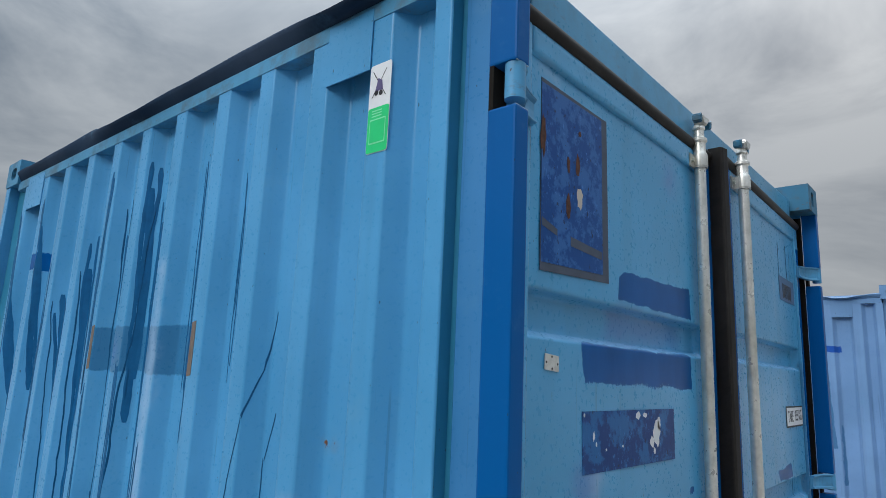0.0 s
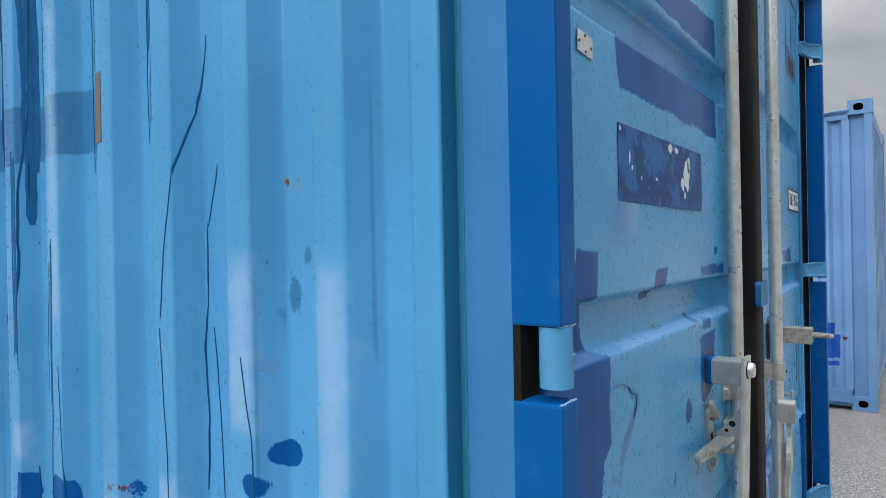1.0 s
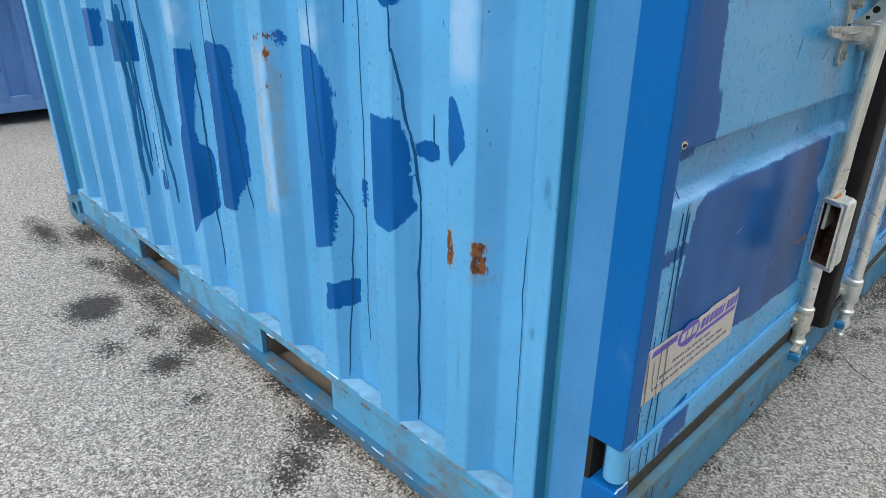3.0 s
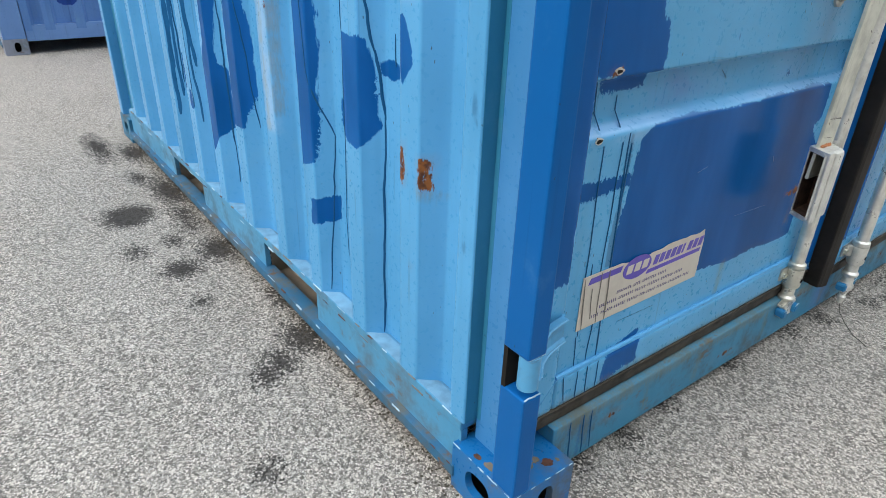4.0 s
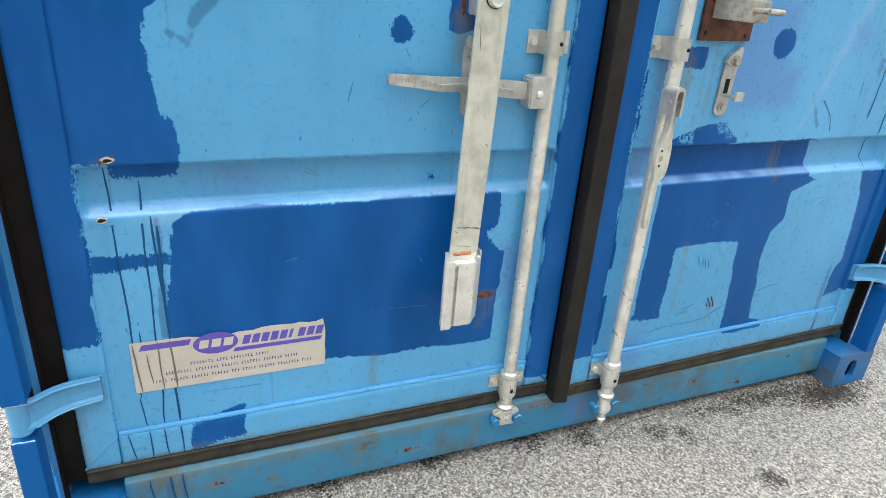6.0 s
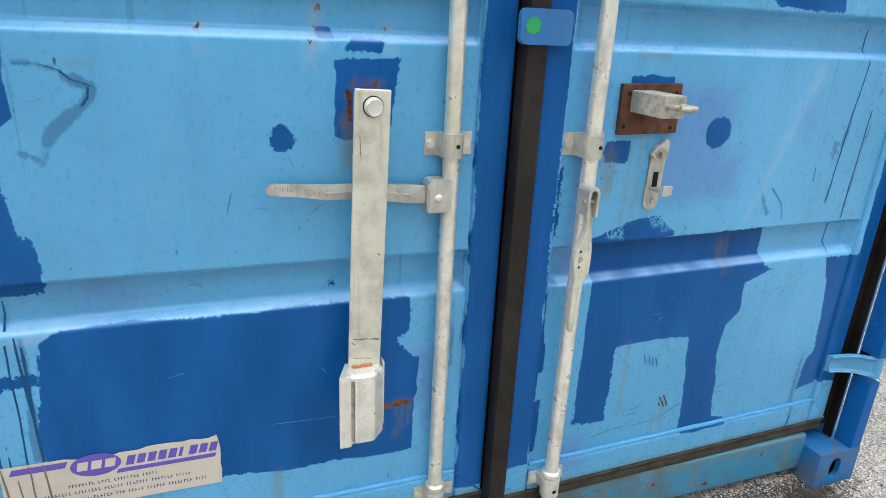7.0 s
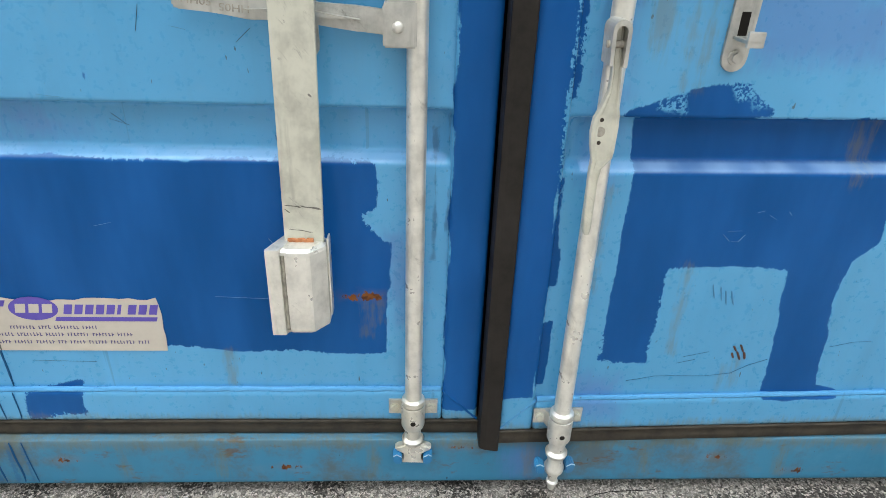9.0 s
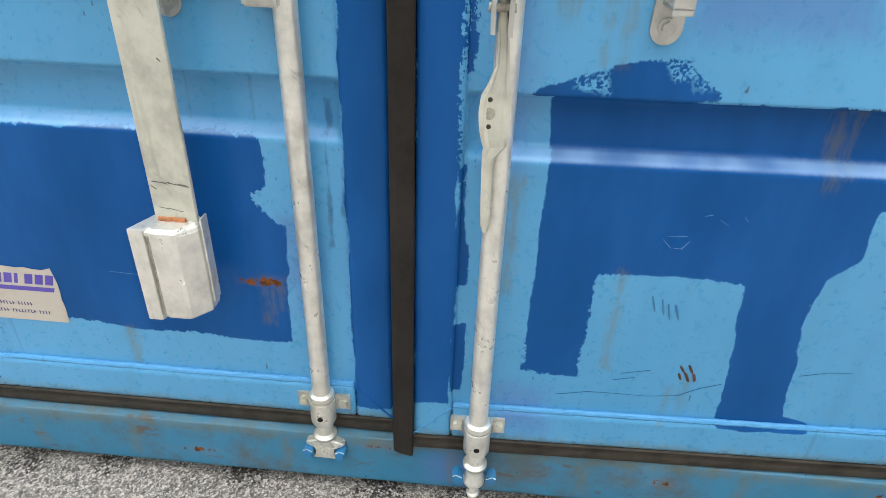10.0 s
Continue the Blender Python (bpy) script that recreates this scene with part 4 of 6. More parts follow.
bm = bmesh.new()
prism(bm, [(-0.110, 1.1990), (-0.074, 1.1990), (-0.070, 1.2005), (-0.0655, 1.210), (-0.061, 1.229), (-0.060, 1.2340), (-0.062, 1.2370), (-0.0705, 1.2370), (-0.0712, 1.2345), (-0.110, 1.2345)], 0.150, 2.440, "z")
centre_seal = part("centre_seal", bm, OLD_RUBBER, container, "black rubber seal between the doors")
seal("hinge_seal", left_door, RUBBER, -0.125, -0.088, 0.0535, 0.0958, 0.157, 2.44)
seal("hinge_seal", right_door, RUBBER, -0.125, -0.088, WIDTH - 0.0958, WIDTH - 0.0535, 0.157, 2.44)
seal("post_seal", container, RUBBER, -0.0900, -0.0602, 0.0532, 0.0560, 0.120, 2.46)
seal("post_seal", container, RUBBER, -0.0900, -0.0602, WIDTH - 0.0560, WIDTH - 0.0532, 0.120, 2.46)
def lipped_seal(parent, y0, y1):
    """Rubber strip under a leaf: a rounded lip along its top, its face a little wavy and worn."""
    ys = steps(y0, y1, 0.016)
    prof = ((-0.110, 0.1915), (-0.078, 0.1918), (-0.0735, 0.1900), (-0.0735, 0.1865), (-0.0775, 0.1845), (-0.0770, 0.1700), (-0.0760, 0.1580), (-0.0800, 0.1530), (-0.110, 0.1525))
    P = np.zeros((len(ys), len(prof), 3))
    for i, y in enumerate(ys):
        for j, (x, z) in enumerate(prof):
            w = noise.noise((y * 9, j * 0.7, 2.0)) * 0.0016 + noise.noise((y * 40, j, 5.0)) * 0.0008 if 0 < j < 8 else 0.0
            P[i, j] = (x + w, y, z + w * 0.6)
    grid_mesh("bottom_seal", P, P[..., 1], P[..., 2], None, DIRTY_SEAL, parent, "dirty rubber seal under the door")


lipped_seal(left_door, 0.096, 1.1975)
lipped_seal(right_door, 1.2350, WIDTH - 0.096)
for d, a, b in ((left_door, .085, 1.1975), (right_door, 1.2350, WIDTH - .085)):
    bm = bmesh.new()
    rod(bm, (-0.084, a, 2.414), (-0.084, b, 2.414), 0.020, 16)
    part("top_seal", bm, OLD_RUBBER, d, "weathered rubber roll over the door", True)


def hinge(parent, z, y_pin, sign):
    """Cast strap hinge: a barrel in the post's pocket and a ribbed strap that bends onto the door."""
    zc = z + 0.0105
    bm = bmesh.new()
    rod(bm, (-0.017, y_pin, zc - 0.0365), (-0.017, y_pin, zc + 0.0300), 0.0185, 20)
    part("hinge_pin", bm, HINGE_PAINT, parent, smooth=True)
    line = [(0.000, -0.010, 0.0310), (0.014, -0.010, 0.0310), (0.026, -0.016, 0.0308), (0.040, -0.029, 0.0302), (0.054, -0.041, 0.0295), (0.072, -0.050, 0.0285), (0.092, -0.056, 0.0275), (0.112, -0.060, 0.0268), (0.131, -0.063, 0.0260)]
    # from the lower edge up: rib, hollow web, rib
    shape = ((-0.008, -1.0), (0.004, -1.0), (0.0065, -0.90), (0.0055, -0.76), (0.0, -0.60), (-0.001, 0.0), (0.0, 0.60), (0.0055, 0.76), (0.0065, 0.90), (0.004, 1.0), (-0.008, 1.0))
    bm = bmesh.new()
    prev = None
    for s, x, h in line:
        ring = [bm.verts.new((x + dx + 0.0006 * noise.noise((s * 70, k * dz, z)), y_pin + sign * s, zc + dz * h + 0.0008 * noise.noise((s * 60, k, z * 3)))) for k, (dx, dz) in enumerate(shape)]
        if prev:
            for k in range(len(ring)):
                bm.faces.new((prev[k], prev[(k + 1) % len(ring)], ring[(k + 1) % len(ring)], ring[k]))
        else:
            bm.faces.new(ring)
        prev = ring
    bm.faces.new(prev)
    strap = part("hinge_strap", bm, HINGE_PAINT, parent, "cast light blue hinge strap welded onto the door")
    # thin paler tubes draw the lit crest of each rib
    for dz in (-1, 1):
        bm = bmesh.new()
        tube_path(bm, [(x + 0.0062 + 0.0006 * noise.noise((s * 90, dz, z)), y_pin + sign * s, zc + dz * 0.90 * h) for s, x, h in line[2:]], 0.0019, 6)
        part("lit_rib_edge", bm, LIT_EDGE, strap, smooth=True)
    bm = bmesh.new()
    s, x, h = line[-1]
    tube_path(bm, [(-0.071 + 0.002 * noise.noise((k, z, 1)), y_pin + sign * (s + 0.002), zc + h * k / 6) for k in range(-6, 7)], 0.0045, 7)
    part("weld_bead", bm, HINGE_PAINT, strap, smooth=True)


for z in HINGES:
    hinge(left_door, z, 0.0215, 1)
    hinge(right_door, z, WIDTH - 0.0215, -1)

# chipped bright edges round the pin pockets
for z in HINGES:
    for s in (-1, 1):
        bm = bmesh.new()
        pts = [(-0.0035 + 0.0012 * noise.noise((k * 0.7, z * 9, s)), 0.004 + 0.0365 * k / 9, z + s * (PIN_H + 0.0006) + 0.0014 * noise.noise((k * 0.9, z * 5, s * 3))) for k in range(10)]
        tube_path(bm, pts, 0.0016, 6)
        part("chipped_edge", bm, CHIP, container, smooth=True)

# ---- neighbouring containers ----
nb = Fields()
(nb.rect("repaint", .26, .40, .42, .62).rect("repaint", .30, .37, .60, .72).rect("repaint", .27, .36, .36, .40).rect("repaint", .50, .62, 2.02, 2.07).rect("runs", .60, .66, 1.2, 2.2, .05).rect("runs", .52, .54, .9, 1.4)
 .blob("rust", .22, .60, .02, .016).rect("runs", .06, .075, .4, 1.9))
shell("storage_container", "chalky grey-blue ten-foot container parked beyond the doors", Matrix.Translation((0.02, 5.69, 0)), GREY_BLUE, GREY_TRIM, GREY_TRIM, GREY_TRIM, nb)
ne = Fields()
(ne.blob("repaint", .62, 1.05, .07, .10).blob("repaint", .50, .42, .08, .08).blob("repaint", .75, .95, .05, .05).rect("runs", .9, .95, .5, 1.5))
shell("storage_container", "chalky violet-blue ten-foot container parked end on behind", Matrix.Translation((-5.45, -0.285, 0)), VIOLET_BLUE, VIOLET_TRIM, VIOLET_TRIM, VIOLET_TRIM, None, ne, foot_paint=DUSTY_CAST)

# ---- door gear ----


def clamp(parent, y, z, rx, h=0.046, base=-0.083, hole=True):
    """Strap that holds a locking rod: two ears and a half-round over the rod."""
    bm = bmesh.new()
    arc = [(rx + 0.0225 * math.cos(a), y + 0.0225 * math.sin(a)) for a in (math.pi * k / 12 - math.pi / 2 for k in range(13))]
    out = [(base, y - 0.049), (base + 0.005, y - 0.049), (base + 0.0055, y - 0.027), (max(rx - 0.010, base + 0.007), y - 0.0225)] + arc + [(max(rx - 0.010, base + 0.007), y + 0.0225), (base + 0.0055, y + 0.027), (base + 0.005, y + 0.049), (base, y + 0.049)]
    prism(bm, out, z - h / 2, z + h / 2, "z")
    c = part("rod_clamp", bm, GALV_DULL, parent, "pressed steel rod clamp")
    for s in (-1, 1):
        b = bmesh.new()
        rod(b, (base + 0.004, y + s * 0.037, z), (base + 0.0130, y + s * 0.037, z), 0.0080, 6)
        rod(b, (base + 0.004, y + s * 0.037, z), (base + 0.0068, y + s * 0.037, z), 0.0098, 16)
        part("bolt", b, GALV_WARM, c)
    if hole:
        # a flush dark plug draws the hole's shade
        b = bmesh.new()
        rod(b, (rx + 0.016, y + 0.005, z), (rx + 0.0234, y + 0.005, z), 0.0042, 10)
        part("clamp_hole", b, HOLLOW, c)
    return c


def keeper(parent, y, z, spread, mat):
    """Pair of small cast jaws that hold the rod's cam, with chipped corners."""
    for s in (-1, 1):
        bm = bmesh.new()
        prism(bm, [(y + s * (spread - 0.008), z - 0.013), (y + s * (spread + 0.008), z - 0.011), (y + s * (spread + 0.011), z + 0.008), (y + s * (spread + 0.003), z + 0.015), (y + s * (spread - 0.008), z + 0.008)], -0.060, -0.034, "x")
        bmesh.ops.bevel(bm, geom=bm.edges[:], offset=0.0025, segments=2, affect="EDGES")
        k = part("keeper", bm, mat, parent, "chipped blue cam keeper")
        bm = bmesh.new()
        tube_path(bm, [(-0.0345, y + s * (spread - 0.008 + 0.0035 * i), z + 0.008 + (0.0022 * i if i < 4 else 0.0066 - 0.002 * (i - 3)) + 0.001 * noise.noise((i, y * 9, z))) for i in range(6)], 0.0010, 6)
        part("chipped_edge", bm, CHIP, k, smooth=True)


def locking_rod(y, low, label, forked, rx):
    bm = bmesh.new()
    rod(bm, (rx, y, low + 0.02), (rx, y, 2.335), 0.0165, 24)
    r = part("locking_rod", bm, GALV, container, label, True)
    clamp(r, y, low, rx, 0.034, FRAME_X - 0.001, False)
    clamp(r, y, 1.068, rx)
    clamp(r, y, 2.352, rx, 0.040, FRAME_X - 0.001)
    bm = bmesh.new()
    lathe(bm, rx, y, [(0.0175, low + 0.034), (0.0225, low + 0.031), (0.0235, low + 0.026), (0.0230, low + 0.021), (0.0190, low + 0.0195), (0.0190, low + 0.0175), (0.0235, low + 0.016), (0.0235, low - 0.034), (0.021, low - 0.040), (0.0165, low - 0.044), (0.0165, low - 0.066), (0.0225, low - 0.072), (0.021, low - 0.080), (0.0165, low - 0.084)])
    part("rod_collar", bm, GALV, r, "", True)
    b = bmesh.new()
    rod(b, (rx + 0.016, y, low - 0.016), (rx + 0.0240, y, low - 0.016), 0.0052, 12)
    part("collar_hole", b, HOLLOW, r)
    bm = bmesh.new()
    if forked:
        z = low - 0.08
        prism(bm, [(y - 0.014, z), (y - 0.036, z - 0.008), (y - 0.036, z - 0.016), (y - 0.016, z - 0.020), (y - 0.014, z - 0.036), (y - 0.030, z - 0.050), (y + 0.030, z - 0.052), (y + 0.014, z - 0.036), (y + 0.016, z - 0.020), (y + 0.038, z - 0.016), (y + 0.038, z - 0.008), (y + 0.014, z)], rx - 0.010, rx + 0.014, "x")
        bmesh.ops.bevel(bm, geom=bm.edges[:], offset=0.003, segments=2, affect="EDGES")
    else:
        z = low - 0.082
        lathe(bm, rx, y, [(0.015, z), (0.0165, z - 0.024), (0.0205, z - 0.030), (0.0195, z - 0.040), (0.012, z - 0.052), (0.009, z - 0.068), (0.0125, z - 0.072), (0.0085, z - 0.086), (0.005, z - 0.096)])
    part("rod_cam", bm, GALV, r, "", not forked)
    keeper(r, y, low - 0.112, 0.030, KEEPER_PAINT)
    bm = bmesh.new()
    lathe(bm, rx, y, [(0.0165, 2.335), (0.0235, 2.338), (0.0235, 2.372), (0.0215, 2.378), (0.018, 2.385), (0.018, 2.412), (0.0235, 2.418), (0.0235, 2.426), (0.016, 2.432), (0.0145, 2.452), (0.019, 2.458), (0.017, 2.468), (0.011, 2.474)])
    part("rod_collar", bm, GALV, r, "", True)
    bm = bmesh.new()
    prism(bm, [(y - 0.012, 2.470), (y - 0.030, 2.488), (y - 0.026, 2.500), (y, 2.492), (y + 0.030, 2.502), (y + 0.034, 2.490), (y + 0.012, 2.470)], rx - 0.010, rx + 0.022, "x")
    bmesh.ops.bevel(bm, geom=bm.edges[:], offset=0.003, segments=2, affect="EDGES")
    part("rod_cam", bm, GALV, r)
    keeper(r, y, 2.480, 0.040, TOP_CAST_PAINT)
    return r


left_rod = locking_rod(1.063, 0.232, "dull galvanised locking rod of the left door", True, -0.058)
right_rod = locking_rod(1.353, 0.234, "dull galvanised locking rod of the right door", False, -0.046)


def letters(text, size, m, mat, parent, name="lettering", depth=0.0004):
    cu = bpy.data.curves.new(name, "FONT")
    cu.body, cu.size, cu.extrude = text, size, depth
    cu.align_x, cu.align_y = "CENTER", "CENTER"
    tmp = new(name, cu)
    bpy.context.view_layer.update()
    me = bpy.data.meshes.new_from_object(tmp.evaluated_get(bpy.context.evaluated_depsgraph_get()))
    bpy.data.objects.remove(tmp)
    bpy.data.curves.remove(cu)
    me.transform(m)
    me.materials.clear()
    return link_mesh(name, me, mat, parent)


FACING = Matrix(((0, 0, 1, 0), (1, 0, 0, 0), (0, 1, 0, 0), (0, 0, 0, 1)))  # text upright on a face towards +x

# left handle, reaching over the door, with its hub on the rod
bm = bmesh.new()
prism(bm, [(0.998, 0.942), (1.048, 0.942), (1.048, 1.008), (1.004, 1.008), (0.998, 1.002)], -0.050, -0.008, "x")
bmesh.ops.bevel(bm, geom=bm.edges[:], offset=0.003, segments=2, affect="EDGES")
part("handle_hub", bm, GALV_DULL, left_rod, "folded hub plate riveted on the rod")
bm = bmesh.new()
lathe(bm, 0, 0, [(0.0085, 0.0), (0.0085, 0.002), (0.006, 0.005), (0.001, 0.006)], 16)
bmesh.ops.transform(bm, matrix=Matrix.Translation((-0.008, 1.020, 0.972)) @ Matrix.Rotation(math.pi / 2, 4, "Y"), verts=bm.verts)
part("rivet", bm, GALV, left_rod, "", True)
bm = bmesh.new()
prism(bm, [(1.000, 0.958), (1.000, 0.994), (0.960, 0.998), (0.900, 1.001), (0.845, 1.003), (0.805, 1.003), (0.760, 1.006), (0.702, 1.009), (0.696, 1.004), (0.696, 0.991), (0.702, 0.987), (0.760, 0.982), (0.805, 0.974), (0.845, 0.977), (0.900, 0.970), (0.960, 0.962)], -0.034, -0.024, "x")
bmesh.ops.bevel(bm, geom=bm.edges[:], offset=0.0025, segments=2, affect="EDGES")
prism(bm, [(0.965, 0.980), (0.900, 0.990), (0.845, 0.992), (0.800, 0.990), (0.845, 0.986), (0.900, 0.982)], -0.024, -0.014, "x")
part("handle", bm, GALV_DULL, left_rod, "flat cast lever handle")
letters("HH05", 0.0165, Matrix.Translation((-0.0238, 0.732, 0.9985)) @ Matrix.Rotation(-0.09, 4, "X") @ Matrix.Diagonal((1, 1.1, 0.9, 1)) @ FACING, BLOCK, left_rod, "raised_letters", 0.0008)
letters("HH05", 0.0165, Matrix.Translation((-0.0238, 0.785, 0.9905)) @ Matrix.Rotation(math.pi - 0.07, 4, "X") @ Matrix.Diagonal((1, 1.1, 0.9, 1)) @ FACING, BLOCK, left_rod, "raised_letters", 0.0008)

for piece in left_rod.children:
    if piece.name.startswith(("handle", "rivet", "raised")):
        piece.location = (-0.030, 0.014, -0.005)

# right handle, folded down in its forked hub and hanging in front of its rod
bm = bmesh.new()
arch = [(1.3240 + 0.0135 * math.cos(a), 0.992 + 0.0140 * math.sin(a)) for a in (math.pi * k / 10 for k in range(11))]
inner = [(1.3240 + 0.0078 * math.cos(a), 0.990 + 0.0080 * math.sin(a)) for a in (math.pi * k / 10 for k in range(11))]
prism(bm, arch + [(1.3120, 0.944), (1.3170, 0.944)] + inner[::-1] + [(1.3318, 0.942), (1.3375, 0.942)], -0.012, 0.030, "x")
box(bm, -0.036, -0.0115, 1.3270, 1.3500, 0.950, 0.992, 0.004)
hub = part("handle_hub", bm, GALV_DULL, right_rod, "forked hub with the handle folded down in it")
b = bmesh.new()
rod(b, (0.016, 1.3080, 0.972), (0.016, 1.3400, 0.972), 0.0052, 12)
part("pivot_pin", b, BLOCK, hub)
bm = bmesh.new()
hang = [(1.3250, 0.998, .0050, .013), (1.3250, 0.960, .0058, .014), (1.3285, 0.930, .0068, .015), (1.3290, 0.905, .0080, .015), (1.3265, 0.884, .0125, .015), (1.3240, 0.866, .0185, .015), (1.3235, 0.846, .0200, .015), (1.3240, 0.826, .0188, .015), (1.3260, 0.810, .0170, .014), (1.3270, 0.799, .0150, .012), (1.3200, 0.784, .0088, .010), (1.3190, 0.765, .0072, .009), (1.3200, 0.720, .0068, .008), (1.3210, 0.685, .0062, .008), (1.3215, 0.673, .0040, .008)]
prev = None
for y, z, w, x in hang:
    lift = 0.004 if z < 0.79 else 0.0
    ring = [bm.verts.new((x + dx, y + dy, z + dz)) for dx, dy, dz in ((-0.008, -w, 0), (0.003, -w, 0), (0.0045, -w * 0.72, 0), (0.0015 + lift, -w * 0.45, 0), (0.0015 + lift, w * 0.45, 0.1 * w), (0.0045, w * 0.72, 0.2 * w), (0.003, w, 0.3 * w), (-0.008, w, 0.3 * w))]
    if prev:
        for k in range(len(ring)):
            bm.faces.new((prev[k], prev[(k + 1) % len(ring)], ring[(k + 1) % len(ring)], ring[k]))
    else:
        bm.faces.new(ring)
    prev = ring
bm.faces.new(prev)
lever = part("handle", bm, GALV_WARM, right_rod, "twisted cast lever handle hanging down")
for z, r in ((0.846, .0078), (0.864, .0032), (0.829, .0032)):
    b = bmesh.new()
    rod(b, (0.008, 1.3170, z), (0.0172, 1.3170, z), r, 14)
    part("handle_hole", b, DIRTY_SEAL if r < .005 else BLOCK, lever)
hub.location = lever.location = (-0.030, 0.018, -0.012)


def hasp(y, flip=1):
    """Handle catch on a door: rounded base plate, slot, bolts, a swinging tab and a hook."""
    bm = bmesh.new()
    out = [(y + 0.020 * math.cos(a), 1.042 + 0.020 * math.sin(a)) for a in (math.pi * k / 8 for k in range(9))] + [(y + 0.020 * math.cos(a), 0.932 + 0.020 * math.sin(a)) for a in (math.pi + math.pi * k / 8 for k in range(9))]
    out = [(u + 0.03 * flip * (v - 0.99), v) for u, v in out]
    prism(bm, out, -0.0835, -0.076, "x")
    h = part("handle_catch", bm, GALV_DULL, container, "zinc handle catch with slot and swinging tab")
    b = bmesh.new()
    box(b, -0.0770, -0.0755, y - 0.006, y + 0.008, 0.962, 1.000)
    part("slot", b, HOLLOW, h)
    b = bmesh.new()
    prism(b, [(y - 0.026 * flip, 1.040), (y - 0.014 * flip, 1.056), (y + 0.004 * flip, 1.066), (y + 0.012 * flip, 1.076), (y + 0.020 * flip, 1.066), (y + 0.018 * flip, 1.040), (y + 0.004 * flip, 1.028), (y - 0.014 * flip, 1.032)], -0.076, -0.068, "x")
    part("tab", b, GALV_DULL, h)
    for z, r in ((1.042, 0.012), (0.934, 0.010)):
        b = bmesh.new()
        rod(b, (-0.076, y + 0.03 * flip * (z - 0.99), z), (-0.058 if z > 1 else -0.067, y + 0.03 * flip * (z - 0.99), z), r * 0.8, 6)
        rod(b, (-0.077, y + 0.03 * flip * (z - 0.99), z), (-0.0665 if z > 1 else -0.072, y + 0.03 * flip * (z - 0.99), z), r * 1.15, 18)
        part("bolt", b, BLOCK if z > 1 else GALV_DULL, h)
    b = bmesh.new()
    box(b, -0.080, -0.030, y - 0.012, y + 0.014, 0.960, 0.966, 0.002)
    box(b, -0.036, -0.030, y - 0.012, y + 0.014, 0.955, 0.978, 0.002)
    part("hook", b, GALV_DULL, h)
    return h


right_catch = hasp(1.550)
h = hasp(0.893, -1)
b = bmesh.new()
prism(b, [(-0.070, 1.000), (-0.040, 1.030), (-0.010, 1.072), (-0.002, 1.060), (-0.008, 1.020), (-0.038, 1.000)], 0.881, 0.887, "y")
part("catch_arm", b, GALV_DULL, h)
for x, z, r in ((-0.030, 1.030, .007), (-0.042, 1.014, .004)):
    b = bmesh.new()
    rod(b, (x, 0.8802, z), (x, 0.8878, z), r, 14)
    part("arm_hole", b, HOLLOW, h)

# swinging lock bar with its box cover
bm = bmesh.new()
prism(bm, [(0.848, 0.560), (0.912, 0.560), (0.924, 1.177), (0.860, 1.179)], -0.021, -0.013, "x")
for v in bm.verts:
    v.co.x += 0.015 * (v.co.z - 0.56) / 0.617
bmesh.ops.bevel(bm, geom=bm.edges[:], offset=0.0012, segments=1, affect="EDGES")
bar = part("lock_bar", bm, GALV_WARM, container, "scuffed flat steel lock bar hung over the left door")
bm = bmesh.new()
box(bm, -0.083, -0.007, 0.872, 0.923, 1.114, 1.170, 0.005)
part("stand_off", bm, GALV_DULL, bar, "square steel tube welded on the door")
bm = bmesh.new()
box(bm, -0.0835, -0.066, 0.8715, 0.9235, 1.1135, 1.1705, 0.005)
part("stand_off_foot", bm, POST_PAINT, bar, "blue painted foot of the tube")
bm = bmesh.new()
rod(bm, (-0.0030, 0.892, 1.149), (0.0030, 0.892, 1.149), 0.0186, 28)
part("washer", bm, HOLLOW, bar, "dark gap round the bolt cap")
bm = bmesh.new()
lathe(bm, 0, 0, [(0.0168, 0.0), (0.0168, 0.005), (0.0155, 0.011), (0.0135, 0.0130), (0.0115, 0.0118), (0.001, 0.0128)], 28)
bmesh.ops.transform(bm, matrix=Matrix.Translation((0.002, 0.892, 1.149)) @ Matrix.Rotation(math.pi / 2, 4, "Y"), verts=bm.verts)
part("bolt_cap", bm, GALV, bar, "domed steel bolt cap", True)
# cover: a channel open to one side, wrapped by a folded outer strap
z0, z1 = 0.482, 0.624
bm = bmesh.new()
prism(bm, [(0.0150, 0.824), (0.019, 0.8250), (0.0225, 0.829), (0.0245, 0.836), (0.0245, 0.8455), (0.0192, 0.8470), (0.0192, 0.8520), (0.0262, 0.8535), (0.0275, 0.858), (0.0275, 0.888), (0.0250, 0.894), (0.000, 0.917), (-0.028, 0.917), (-0.028, 0.8455), (-0.0255, 0.8455), (-0.0255, 0.9125), (-0.001, 0.9125), (0.0225, 0.891), (0.0240, 0.886), (0.0240, 0.858), (0.0180, 0.8495), (0.0215, 0.845), (0.0215, 0.836), (0.0195, 0.8325), (0.0160, 0.8295)], z0, z1, "z")
part("lock_cover", bm, GALV, bar, "welded steel box cover over the lock")
OUTER = [(0.0148, 0.8245), (0.019, 0.8255), (0.0223, 0.8295), (0.0243, 0.836), (0.0243, 0.846), (0.0253, 0.854), (0.0273, 0.858), (0.0273, 0.888), (0.0248, 0.894), (-0.0002, 0.9168), (-0.0278, 0.9168), (-0.0278, 0.8455)]
